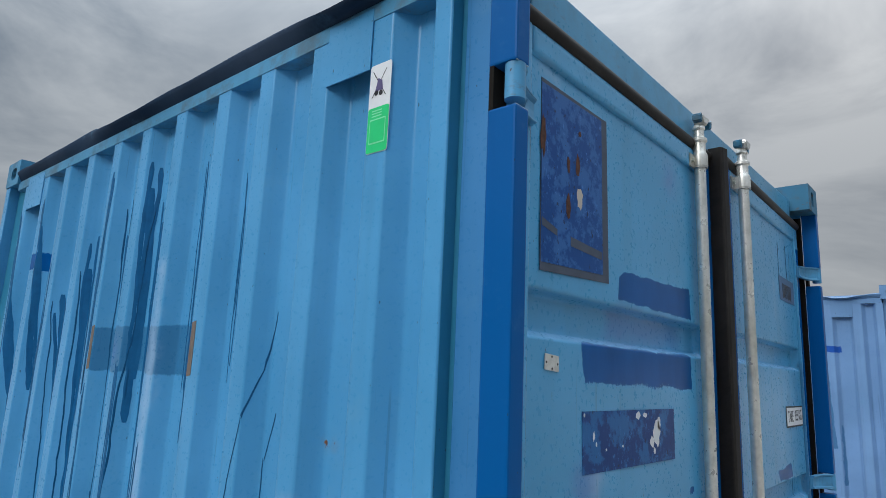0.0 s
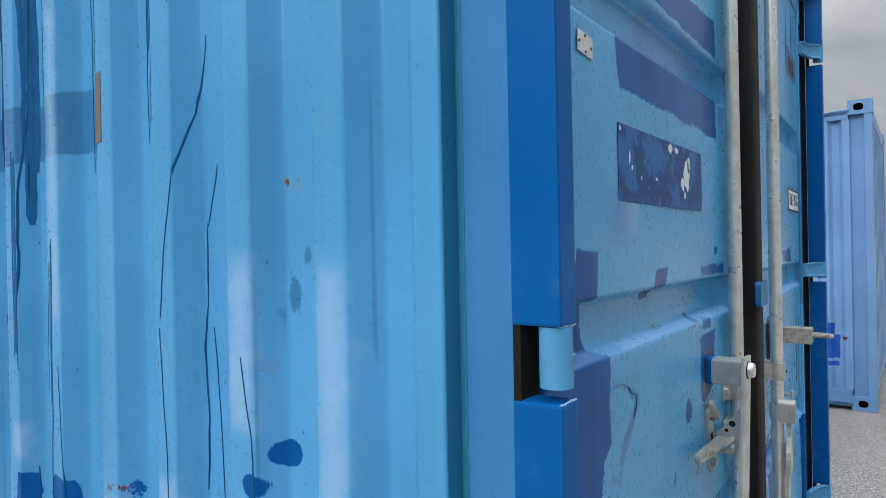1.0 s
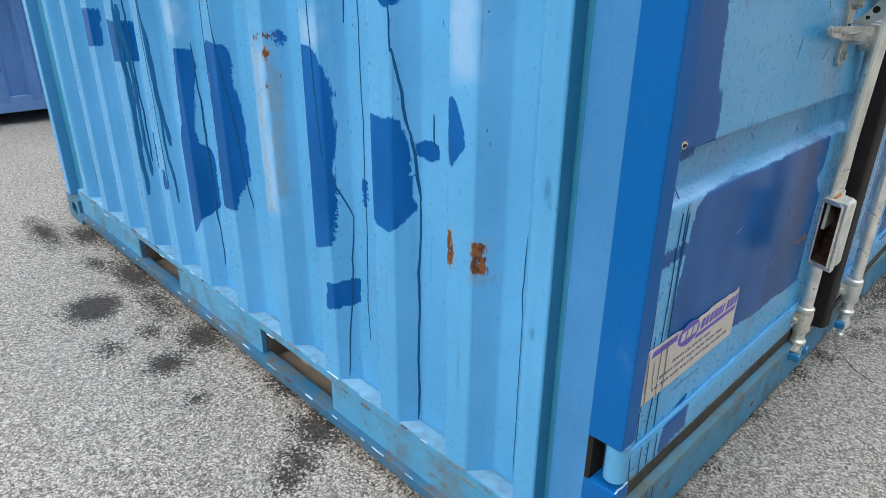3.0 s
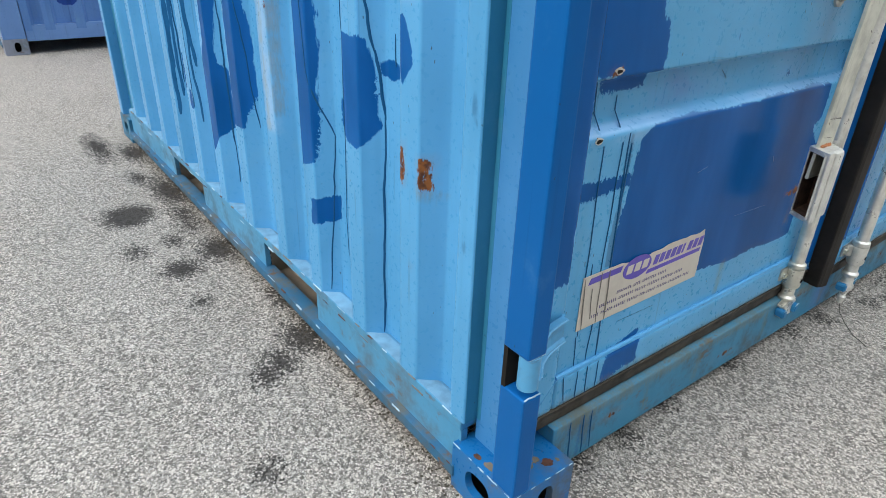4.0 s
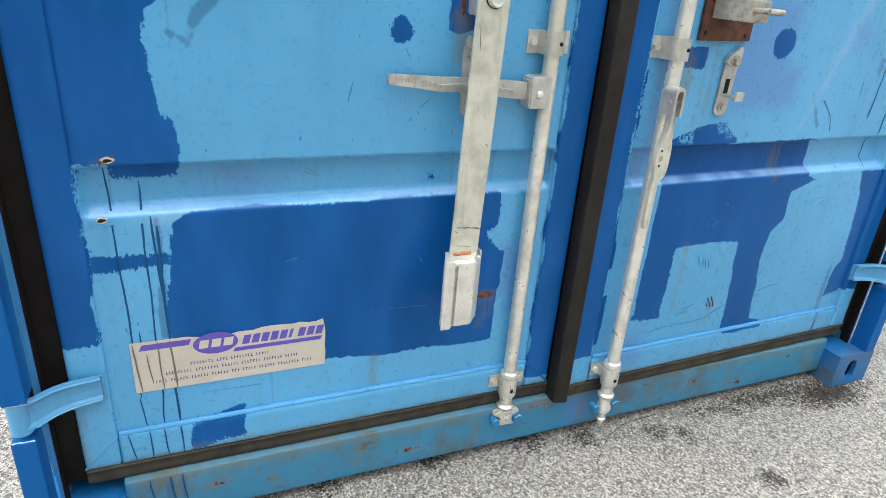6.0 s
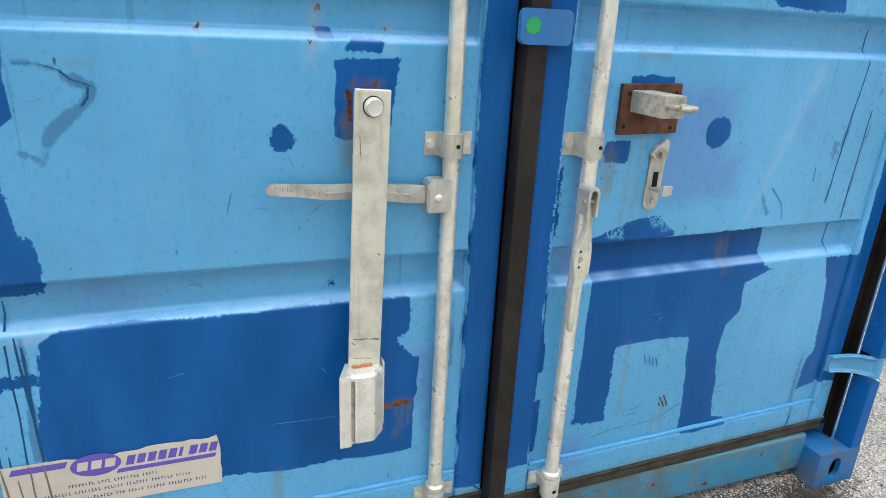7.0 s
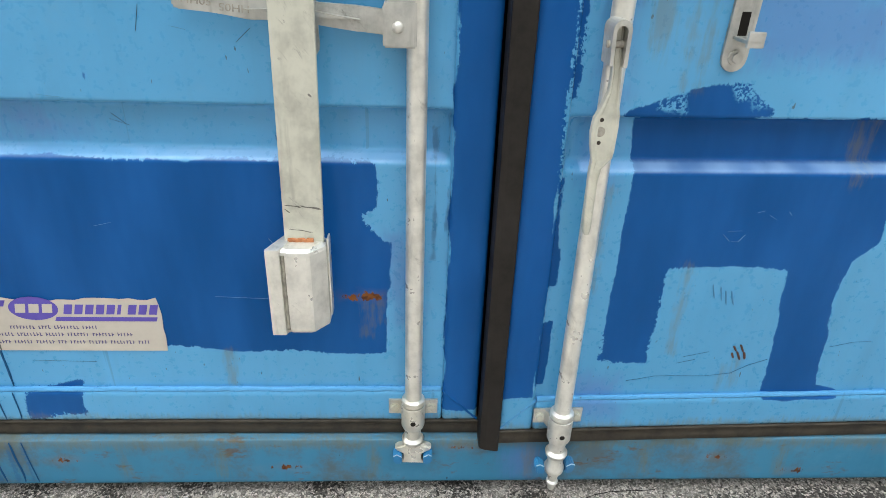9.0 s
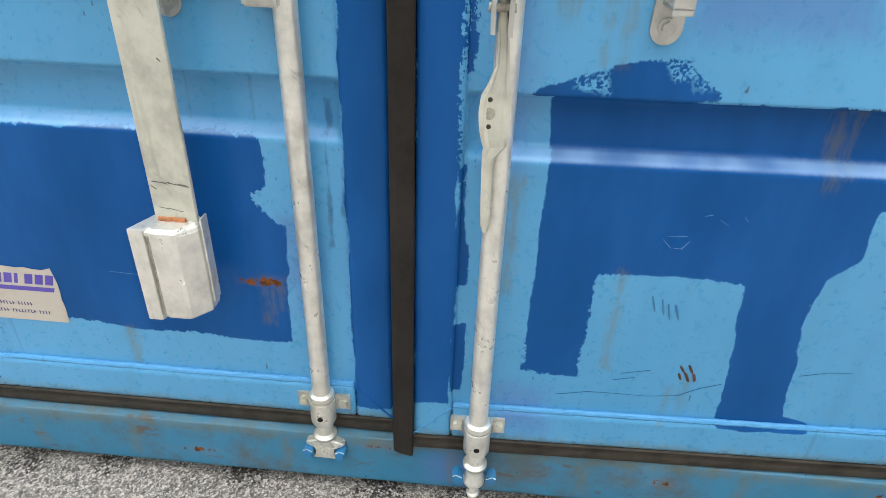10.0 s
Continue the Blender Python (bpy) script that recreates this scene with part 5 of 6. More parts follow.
for name, za, zm, zb in (("cover_top", z1, z1 + 0.005, z1 + 0.009), ("cover_bottom", z0, z0 - 0.004, z0 - 0.007)):
    bm = bmesh.new()
    rings = []
    for z, inset in ((za, 0.0), (zm, 0.0012), (zb, 0.0085)):
        rings.append([bm.verts.new((max(x - inset, -0.0278), min(max(y, 0.8245 + inset * 0.6), 0.9168 - inset), z)) for x, y in OUTER])
    for p, q in zip(rings, rings[1:]):
        for k in range(len(OUTER)):
            bm.faces.new((p[k], p[(k + 1) % len(OUTER)], q[(k + 1) % len(OUTER)], q[k]))
    bm.faces.new(rings[0])
    bm.faces.new(rings[-1])
    part(name, bm, GALV, bar)
bm = bmesh.new()
tube_path(bm, [(0.0205 + 0.0012 * noise.noise((z * 90, 1, 0)), 0.8495 + 0.0012 * noise.noise((z * 70, 5, 0)), z) for z in np.linspace(z0 - 0.006, z1 + 0.003, 24)], 0.0030, 8)
part("weld_bead", bm, BLOCK, bar, smooth=True)
bm = bmesh.new()
lining = [(0.0150, 0.8262), (0.0188, 0.8330), (0.0205, 0.8365), (0.0205, 0.8445), (0.0172, 0.8495), (0.0230, 0.8585), (0.0230, 0.8855), (0.0215, 0.8905), (-0.0015, 0.9118), (-0.0248, 0.9118), (-0.0248, 0.8465)]
prism(bm, lining + [(x * 0.97 - 0.0003, min(y, 0.9110)) for x, y in reversed(lining)], z0 + 0.0012, z1 - 0.0012, "z")
for z in (z0 + 0.0006, z1 - 0.0018):
    prism(bm, lining, z, z + 0.0012, "z")
part("cover_inside", bm, DARK_RUST, bar, "rusty inside of the cover")
bm = bmesh.new()
box(bm, 0.0222, 0.0268, 0.8225, 0.8462, z0 - 0.010, z1 + 0.0105, 0.002)
for lo, hi in ((z1 + 0.0045, z1 + 0.0102), (z0 - 0.0097, z0 - 0.0045)):
    prism(bm, [(0.0240, 0.8228), (0.0240, 0.8460), (-0.0280, 0.8640), (-0.0280, 0.8440)], lo, hi, "z")
part("cover_collar", bm, GALV, bar, "folded collar round the mouth of the cover")
bm = bmesh.new()
box(bm, -0.0275, -0.006, 0.9172, 0.9208, z0 + 0.010, z1 + 0.016, 0.0012)
part("cover_flange", bm, GALV, bar)
bm = bmesh.new()
tube_path(bm, [(-0.010 + 0.003 * noise.noise((k * 0.9, 2, 1)), 0.854 + 0.0042 * k, z1 + 0.0095 + 0.0015 * noise.noise((k * 0.8, 5, 1))) for k in range(11)], 0.0052, 8, 0.7)
part("weld_rust", bm, ORANGE_RUST, bar, "orange rust on the weld")

# scuffs on the bar
SCUFF = plain("dark_scuff", (0.17, 0.16, 0.14, 1), 0.7, 90.0, 0.6)


def scuff(a, b, w, mat=SCUFF):
    bm = bmesh.new()
    n, rows = 8, []
    for k in range(n + 1):
        s = k / n
        y, z = a[0] + (b[0] - a[0]) * s, a[1] + (b[1] - a[1]) * s
        x = -0.0127 + 0.015 * (z - 0.56) / 0.617
        y += 0.010 + 0.012 * (z - 0.56) / 0.617
        dy, dz = b[1] - a[1], a[0] - b[0]
        q = math.hypot(dy, dz)
        ww = w * (0.3 + 0.7 * abs(noise.noise((y * 90, z * 90, 3)))) * (0.2 if k in (0, n) else 1)
        z += 0.0015 * noise.noise((y * 60, z * 60, 9))
        rows.append([bm.verts.new((x + 0.0003, y + f * ww * dy / q, z + f * ww * dz / q)) for f in (-1, 1)])
    for p, r in zip(rows, rows[1:]):
        bm.faces.new((p[0], p[1], r[1], r[0]))
    part("scuff", bm, mat, bar)


for a, b, w in (((.842, .697), (.868, .693), .0022), ((.866, .696), (.900, .691), .0030), ((.842, .690), (.85, .684), .002), ((.845, .655), (.885, .650), .0016), 
                ((.888, .876), (.893, .870), .002), ((.848, 1.10), (.852, 1.05), .0016), ):
    scuff(a, b, w)
for piece in bar.children:
    if piece.name.startswith(("lock_cover", "cover_", "weld_")):
        piece.location = (0.0, 0.001, 0.0)

# rusty backing plate with a lock block and loop on the right door
bm = bmesh.new()
box(bm, -0.082, -0.072, 1.430, 1.583, 1.085, 1.190, 0.0015)
bmesh.ops.rotate(bm, cent=(0, 1.507, 1.137), matrix=Matrix.Rotation(0.012, 3, "X"), verts=bm.verts)
plate = part("backing_plate", bm, RUST, container, "rust-brown steel backing plate with drilled corners")
for y, z in ((1.447, 1.170), (1.443, 1.102), (1.565, 1.098), (1.568, 1.171)):
    b = bmesh.new()
    rod(b, (-0.074, y, z), (-0.0714, y, z), 0.0045, 12)
    part("drilled_hole", b, HOLLOW, plate)
bm = bmesh.new()
box(bm, -0.072, 0.030, 1.452, 1.507, 1.133, 1.177, 0.0025)
block = part("lock_block", bm, BLOCK, plate, "grey steel lock block")
bm = bmesh.new()
loop = [(0.028, 1.464, 1.157)] + [(0.066 + 0.012 * math.sin(a), 1.480 - 0.016 * math.cos(a), 1.157) for a in (math.pi * k / 10 for k in range(11))] + [(0.028, 1.496, 1.157)]
tube_path(bm, loop, 0.0058, 10)
part("loop", bm, BLOCK, plate, "bent steel loop", True)

# tab over the door gap
bm = bmesh.new()
out = []
for cy, cz, a0 in ((1.2705, 1.311, 0), (1.186, 1.311, 90), (1.186, 1.272, 180), (1.2705, 1.272, 270)):
    out += [(cy + 0.0125 * math.cos(radians(a0 + k * 18)), cz + 0.0125 * math.sin(radians(a0 + k * 18))) for k in range(6)]
prism(bm, out, -0.068, -0.055, "x")
bmesh.ops.bevel(bm, geom=[e for e in bm.edges if e.calc_face_angle(0) > 1], offset=0.004, segments=2, affect="EDGES")
tab = part("gap_tab", bm, TAB_PAINT, container, "blue painted tab over the door gap with a green dot")
bm = bmesh.new()
rod(bm, (-0.056, 1.199, 1.293), (-0.0544, 1.199, 1.293), 0.0155, 28)
part("green_dot", bm, plain("green_dot_vinyl", (0.01, 0.33, 0.10, 1), 0.5), tab)

# the right leaf stands a hand's breadth ajar, turned about its hinge pins with all its gear
PIVOT = Matrix.Translation((-0.017, WIDTH - 0.0215, 0))
AJAR = PIVOT @ Matrix.Rotation(0.0274, 4, "Z") @ PIVOT.inverted()
for piece in (right_door, right_rod, right_catch, plate, tab, centre_seal):
    piece.matrix_basis = AJAR

# ---- stickers and plates ----
CREAM = plain("yellowed_vinyl", (0.55, 0.50, 0.43, 1), 0.5, 30.0, 0.2)
PURPLE = plain("faded_violet_print", (0.115, 0.085, 0.42, 1), 0.5, 60.0, 0.2)
INK = plain("worn_dark_print", (0.10, 0.085, 0.20, 1), 0.55, 60.0, 0.2)
WHITE = plain("white_vinyl", (0.74, 0.76, 0.78, 1), 0.4, 20.0, 0.12)
BLACK = plain("black_print", (0.015, 0.016, 0.02, 1), 0.5)
GREEN = plain("bright_green_vinyl", (0.02, 0.62, 0.20, 1), 0.4, 20.0, 0.15)
PALE_GREEN = plain("pale_green_print", (0.25, 0.80, 0.45, 1), 0.4)
TIN = metal_mat("stamped_tin", (0.74, 0.73, 0.68, 1), (0.56, 0.55, 0.51, 1), 0.45, 0.4, 60.0)


def flat(name, parent, mat, x, outline, thick=0.0008, label=""):
    bm = bmesh.new()
    prism(bm, outline, x, x + thick, "x")
    return part(name, bm, mat, parent, label)


def quad(y0, y1, z0, z1, lean=0.0):
    return [(y0, z0), (y1, z0), (y1 + lean, z1), (y0 + lean, z1)]


rng = random.Random(4)
LX = PANEL_X + 0.0012
# ragged-edged maker's sticker, its lettering as plain bars
edge = [(0.193, 0.352), (0.578, 0.352)]
edge += [(0.580 - 0.006 * rng.random(), 0.352 + 0.118 * k / 7) for k in range(1, 8)]
edge += [(0.575 - 0.26 * k / 16, 0.470 - 0.006 * rng.random() - 0.004 * (k > 11)) for k in range(1, 16)] + [(0.30, 0.469), (0.193, 0.470)]
maker = flat("maker_sticker", left_door, CREAM, LX, edge, 0.0008, "yellowed maker's sticker with violet printing")
PX = LX + 0.0009
flat("stripe", maker, PURPLE, PX, quad(0.208, 0.300, 0.450, 0.463, 0.006), 0.0004)
flat("stripe", maker, PURPLE, PX, quad(0.385, 0.568, 0.419, 0.428, 0.004), 0.0004)
flat("emblem", maker, PURPLE, PX, [(0.352 + 0.044 * math.cos(a), 0.446 + 0.025 * math.sin(a)) for a in (2 * math.pi * k / 32 for k in range(32))], 0.0004)
for k in range(3):
    flat("emblem_block", maker, CREAM, PX + 0.0005, quad(0.318 + k * 0.024, 0.336 + k * 0.024, 0.437, 0.456, 0.004), 0.0003)
for k in range(9):
    flat("name_block", maker, PURPLE, PX, quad(0.403 + k * 0.0192, 0.4175 + k * 0.0192 - (k == 5) * 0.008, 0.434, 0.455, 0.006), 0.0004)
for z, a, b in ((0.405, 0.300, 0.468), (0.389, 0.252, 0.520), (0.372, 0.232, 0.545)):
    y = a
    while y < b - 0.004:
        bm = bmesh.new()
        for k in range(rng.randint(3, 9)):
            if y > b:
                break
            h = rng.choice((0.0036, 0.0036, 0.0030, 0.0042))
            prism(bm, quad(y, y + 0.0016, z - 0.0036, z + h), PX, PX + 0.0004, "x")
            if rng.random() < 0.75:
                zz = z + rng.choice((-0.0036, -0.0008, 0.0016))
                prism(bm, quad(y + 0.0017, y + 0.0038, zz, zz + 0.0016), PX, PX + 0.0004, "x")
            y += 0.0058
        y += 0.005
        part("text_bar", bm, INK, maker)
maker.location = (0.0, 0.016, 0.008)


def poster_mat(name, base, pale, chip):
    m, t, co = material(name)
    a = noisy(t, co, 16.0, 6, 0.75)
    b = noisy(t, co, 30.0, 4, 0.7, (1, 1.6, 0.7))
    col = blend(t, calc(t, "MULTIPLY", span(t, a, 0.47, 0.56), 0.8), base, pale)
    col = blend(t, calc(t, "MULTIPLY", span(t, noisy(t, co, 45.0, 5, 0.8, (1, 1, 0.6)), 0.60, 0.64), 0.6), col, tuple(c * 1.5 + 0.03 for c in pale[:3]) + (1,))
    col = blend(t, span(t, b, 0.66, 0.69), col, chip)
    col = blend(t, calc(t, "MULTIPLY", span(t, noisy(t, co, 60.0, 3), 0.66, 0.7), 0.8), col, (0.02, 0.025, 0.05, 1))
    finish(t, col, 0.32, 0.0, b, 0.12, 0.003, 0.3, 1.33)
    return m


WORN_BLUE = poster_mat("worn_blue_poster", (0.008, 0.070, 0.26, 1), (0.045, 0.155, 0.42, 1), (0.015, 0.030, 0.09, 1))
CHIPPED = poster_mat("chipped_blue_sticker", (0.003, 0.045, 0.19, 1), (0.020, 0.15, 0.40, 1), (0.008, 0.016, 0.06, 1))
GREY_EDGE = plain("grey_glue_edge", (0.075, 0.095, 0.135, 1), 0.6, 30.0, 0.4)
poster = flat("poster", left_door, GREY_EDGE, LX, [(.209, 1.894), (.501, 1.905), (.494, 2.295), (.207, 2.298)], 0.0008, "weathered dark blue poster with rust spots")
flat("poster_face", poster, WORN_BLUE, PX, [(.212, 1.911), (.471, 1.921), (.467, 2.288), (.208, 2.288)], 0.0006)
flat("glue_band", poster, GREY_EDGE, PX + 0.0008, [(.213, 2.002), (.272, 1.987), (.272, 1.973), (.213, 1.985)], 0.0004)
flat("glue_band", poster, GREY_EDGE, PX + 0.0008, [(.326, 1.982), (.466, 1.972), (.466, 1.954), (.326, 1.962)], 0.0004)


def ragged(y, z, ry, rz, n=14):
    return [(y + ry * math.cos(a) * rng.uniform(0.7, 1.2), z + rz * math.sin(a) * rng.uniform(0.7, 1.2)) for a in (2 * math.pi * k / n for k in range(n))]


for y, z, ry, rz in ((.214, 2.173, .011, .042), (.315, 2.137, .006, .022), (.355, 2.143, .009, .028), (.316, 2.044, .009, .026), (.364, 2.222, .006, .006)):
    flat("rust_spot", poster, RUST, PX + 0.0008, ragged(y, z, ry, rz), 0.0004)
flat("torn_spot", poster, CREAM, PX + 0.0008, ragged(0.365, 2.074, .014, .024), 0.0004)
chips = flat("torn_sticker", left_door, CHIPPED, LX, quad(.378, .866, 1.497, 1.623), 0.0008, "torn glossy dark blue sticker with white chips")
for y, z, ry, rz in ((.752, 1.568, .020, .036), (.724, 1.546, .012, .014), (.645, 1.610, .012, .010), (.685, 1.610, .012, .006), (.386, 1.615, .004, .004), (.738, 1.524, .006, .008), (.427, 1.572, .004, .010), (.438, 1.555, .003, .005), (.483, 1.541, .003, .003), (.563, 1.545, .004, .003), (.766, 1.590, .010, .016)):
    flat("white_chip", chips, WHITE, PX, ragged(y, z, ry, rz), 0.0004)
tin = flat("data_plate", left_door, TIN, PANEL_X + 0.0015, [(.230, 1.704), (.282, 1.700), (.283, 1.731), (.232, 1.735)], 0.0012, "small stamped tin plate with rivets")
for y, z in ((.236, 1.718), (.277, 1.715), (.256, 1.729), (.257, 1.706)):
    b = bmesh.new()
    rod(b, (PANEL_X + 0.002, y, z), (PANEL_X + 0.0036, y, z), 0.0022, 8)
    part("rivet", b, HOLLOW, tin)
tare = flat("tare_sticker", right_door, BLACK, LX, quad(1.964, 2.262, 1.538, 1.619), 0.0006, "white weight sticker with black capitals")
flat("white_field", tare, WHITE, LX + 0.0007, quad(1.971, 2.254, 1.544, 1.613), 0.0004)
letters("TARE", 0.062, Matrix.Translation((LX + 0.0013, 2.037, 1.577)) @ Matrix.Diagonal((1, 0.62, 1, 1)) @ FACING, BLACK, tare)
letters("955 KG", 0.062, Matrix.Translation((LX + 0.0013, 2.174, 1.579)) @ Matrix.Diagonal((1, 0.62, 1, 1)) @ FACING, BLACK, tare)
worn = flat("worn_sticker", right_door, plain("grey_blue_backing", (0.060, 0.135, 0.27, 1), 0.5), LX, quad(1.973, 2.241, 2.040, 2.138), 0.0006, "worn sticker with unreadable dark letters")
for k in range(7):
    flat("letter_bar", worn, BLACK, LX + 0.0007, quad(2.027 + k * 0.023, 2.042 + k * 0.023, 2.051 + 0.004 * (k % 2), 2.111), 0.0004)

# warning sticker on the side wall
side_sheet = [o for o in container.children if o.name.startswith("side_wall")][0]


def side_flat(name, parent, mat, outline, proud, thick=0.0006, label=""):
    bm = bmesh.new()
    prism(bm, outline, 0.012 - proud, 0.012 - proud - thick, "y")
    return part(name, bm, mat, parent, label)


def rounded(u0, u1, z0, z1, r):
    out = []
    for cu, cz, a0 in ((u1 - r, z1 - r, 0), (u0 + r, z1 - r, 90), (u0 + r, z0 + r, 180), (u1 - r, z0 + r, 270)):
        out += [(-(cu + r * math.cos(radians(a0 + k * 30))), cz + r * math.sin(radians(a0 + k * 30))) for k in range(4)]
    return out


warn = side_flat("warning_sticker", side_sheet, WHITE, rounded(0.3235, 0.388, 2.130, 2.330, 0.006), 0.0005, 0.0006, "white and green lifting notice sticker")
side_flat("green_field", warn, GREEN, rounded(0.3245, 0.387, 2.131, 2.231, 0.005), 0.0013, 0.0004)
side_flat("frame_line", warn, PALE_GREEN, rounded(0.332, 0.380, 2.150, 2.205, 0.002), 0.0019, 0.0002)
side_flat("frame_field", warn, GREEN, rounded(0.334, 0.378, 2.153, 2.202, 0.002), 0.0023, 0.0002)
for z in (2.210, 2.216, 2.222):
    side_flat("text_bar", warn, PALE_GREEN, [(-0.375, z), (-0.345, z), (-0.345, z + 0.0025), (-0.375, z + 0.0025)], 0.0019, 0.0002)
for a, b in (((0.337, 2.255), (0.378, 2.315)), ((0.378, 2.255), (0.337, 2.315))):
    side_flat("cross_stroke", warn, BLACK, [(-a[0], a[1]), (-a[0] - 0.0022, a[1]), (-b[0] - 0.0022, b[1]), (-b[0], b[1])], 0.0013, 0.0002)
for u, z, r in ((0.352, 2.262, .006), (0.366, 2.264, .006)):
    side_flat("wheel_mark", warn, BLACK, [(-(u + r * math.cos(2 * math.pi * k / 12)), z + r * math.sin(2 * math.pi * k / 12)) for k in range(12)], 0.0017, 0.0002)
side_flat("truck_mark", warn, INK, [(-0.370, 2.268), (-0.346, 2.268), (-0.350, 2.290), (-0.362, 2.298)], 0.0017, 0.0002)
# old glue strips left from a notice board
for u in (1.025, 1.696):
    st = side_flat("glue_strip", side_sheet, plain("brown_glue", (0.17, 0.14, 0.12, 1), 0.7), [(-(u - 0.010), 1.655), (-(u + 0.011), 1.652), (-(u + 0.011), 1.793), (-(u - 0.010), 1.797)], 0.0005, 0.0006, "brown strip of old glue")

# ---- paint runs, as raised dribbles ----
RUNS = plain("dark_dried_paint_run", (0.005, 0.075, 0.190, 1), 0.45, 50.0, 0.2, 0.1, 0.15)
rows_side = wave(SIDE_FLATS, 0.035, 0.044)
RU = np.array([r[0] for r in rows_side[1:-1]])
RD = np.array([r[1] for r in rows_side[1:-1]])


def dribble(parent, put, a, b, w, name="paint_run", mat=None):
    """A run of paint from a down to b that wanders and swells a little."""
    (ua, za), (ub, zb) = a, b
    n = max(6, int(abs(za - zb) / 0.025))
    seed = rng.random() * 50
    bm = bmesh.new()
    rows = []
    for k in range(n + 1):
        s = k / n
        z = za + (zb - za) * s
        u = ua + (ub - ua) * s + 0.006 * noise.noise((seed, z * 6, 0)) + 0.002 * noise.noise((seed, z * 25, 4))
        ww = w * 0.80 * (0.75 + 0.6 * abs(noise.noise((seed, z * 9, 8)))) * (0.5 if k in (0, n) else 1)
        rows.append([bm.verts.new(put(u + f * ww, z, h * 0.0012)) for f, h in ((-1, 0.15), (-0.5, 0.8), (0.5, 0.8), (1, 0.15))])
    for p, q in zip(rows, rows[1:]):
        for k in range(3):
            bm.faces.new((p[k], p[k + 1], q[k + 1], q[k]))
    part(name, bm, mat or RUNS, parent, smooth=True)


def on_side(u, z, h):
    return (-u, 0.012 + float(np.interp(u, RU, RD)) - h - 0.0003, z)


for a, b, w in (((.712, 1.815), (.734, 1.678), 0.0024), ((.734, 1.680), (.794, 1.424), 0.0024), ((.794, 1.430), (.806, 1.308), 0.003),
                ((.689, 1.582), (.720, 1.474), 0.0022), ((.720, 1.480), (.722, 1.352), 0.0026), ((.722, 1.360), (.729, 1.000), 0.0022),
                ((.569, 1.259), (.545, 1.121), 0.0024), ((.545, 1.125), (.539, .964), 0.0028), ((.539, .970), (.518, .820), 0.0028), ((.518, .825), (.504, .690), 0.003),
                ((.504, .695), (.512, .175), 0.0024), ((.808, 1.291), (.786, .918), 0.0018), ((.786, .925), (.774, .735), 0.002), ((.774, .740), (.728, .593), 0.0022),
                ((.728, .600), (.745, .180), 0.0016), ((.703, 1.293), (.683, .991), 0.0018), ((.683, .995), (.687, .300), 0.0018), 
                ((.246, .690), (.244, .200), 0.0016),  ((.470, .860), (.468, .800), 0.003), 
                 ((1.239, 1.181), (1.189, .495), .0018), ((1.325, 1.890), (1.368, 1.179), .003),
                ((1.425, 2.198), (1.462, 1.279), .003), ((1.362, 1.280), (1.296, .298), .003), 
                ((1.650, 2.198), (1.638, 1.070), .003), ((1.647, 1.273), (1.561, .342), .0025), ((1.909, 1.995), (1.888, .487), .0025),
                ((2.151, 1.896), (2.093, .386), .002), ((1.428, .912), (1.423, .248), .002), ((2.317, 1.492), (2.280, .389), .002)):
    dribble(side_sheet, on_side, a, b, w)


WASH = plain("dark_blue_wash_run", (0.009, 0.110, 0.270, 1), 0.45, 30.0, 0.3, 0.1, 0.15)
for a, b, w in (((1.385, 2.197), (1.363, 1.179), .016), ((1.438, 2.279), (1.430, 1.479), .012), ((1.630, 2.198), (1.573, 1.278), .016), ((1.892, 2.097), (1.864, 1.172), .012), ((2.131, 1.896), (2.091, 1.378), .014), ((2.321, 2.253), (2.277, 1.228), .016),
                ((2.416, 2.305), (2.368, 1.492), .012), ((2.555, 2.203), (2.474, 1.062), .018), ((2.715, 2.306), (2.595, 1.159), .016), ((1.828, 2.301), (1.796, 1.470), .008), ((1.706, 1.575), (1.671, .489), .006), ((1.909, .955), (1.906, .388), .008), 
                ((1.138, 2.299), (1.132, 1.584), .006), ((1.529, 2.249), (1.538, 1.681), .010), ((1.318, 1.992), (1.327, 1.130), .010), ((1.474, 1.739), (1.469, 1.177), .010), ((1.715, 2.301), (1.726, 1.680), .010), ((2.021, 2.201), (2.021, 1.378), .012), ((2.217, 1.997), (2.209, 1.278), .010), ((1.268, 1.431), (1.279, .934), .006), ((.912, 2.196), (.905, 1.689), .004)):
    for shift, part_w in ((-0.9, 0.40), (0.0, 0.62), (0.75, 0.30)):
        high, low = rng.uniform(-0.10, 0.06), rng.uniform(-0.12, 0.16)
        dribble(side_sheet, on_side, (a[0] + shift * w, a[1] + high), (b[0] + shift * w + rng.uniform(-.006, .006), b[1] + low), w * part_w * (1.5 if a[0] > 1.3 else 1.1), "paint_run", WASH)


def on_door(fields_x):
    return lambda y, z, h: (fields_x - float(trough(np.array([y]), np.array([z]))[0]) + h + 0.0004, y, z)


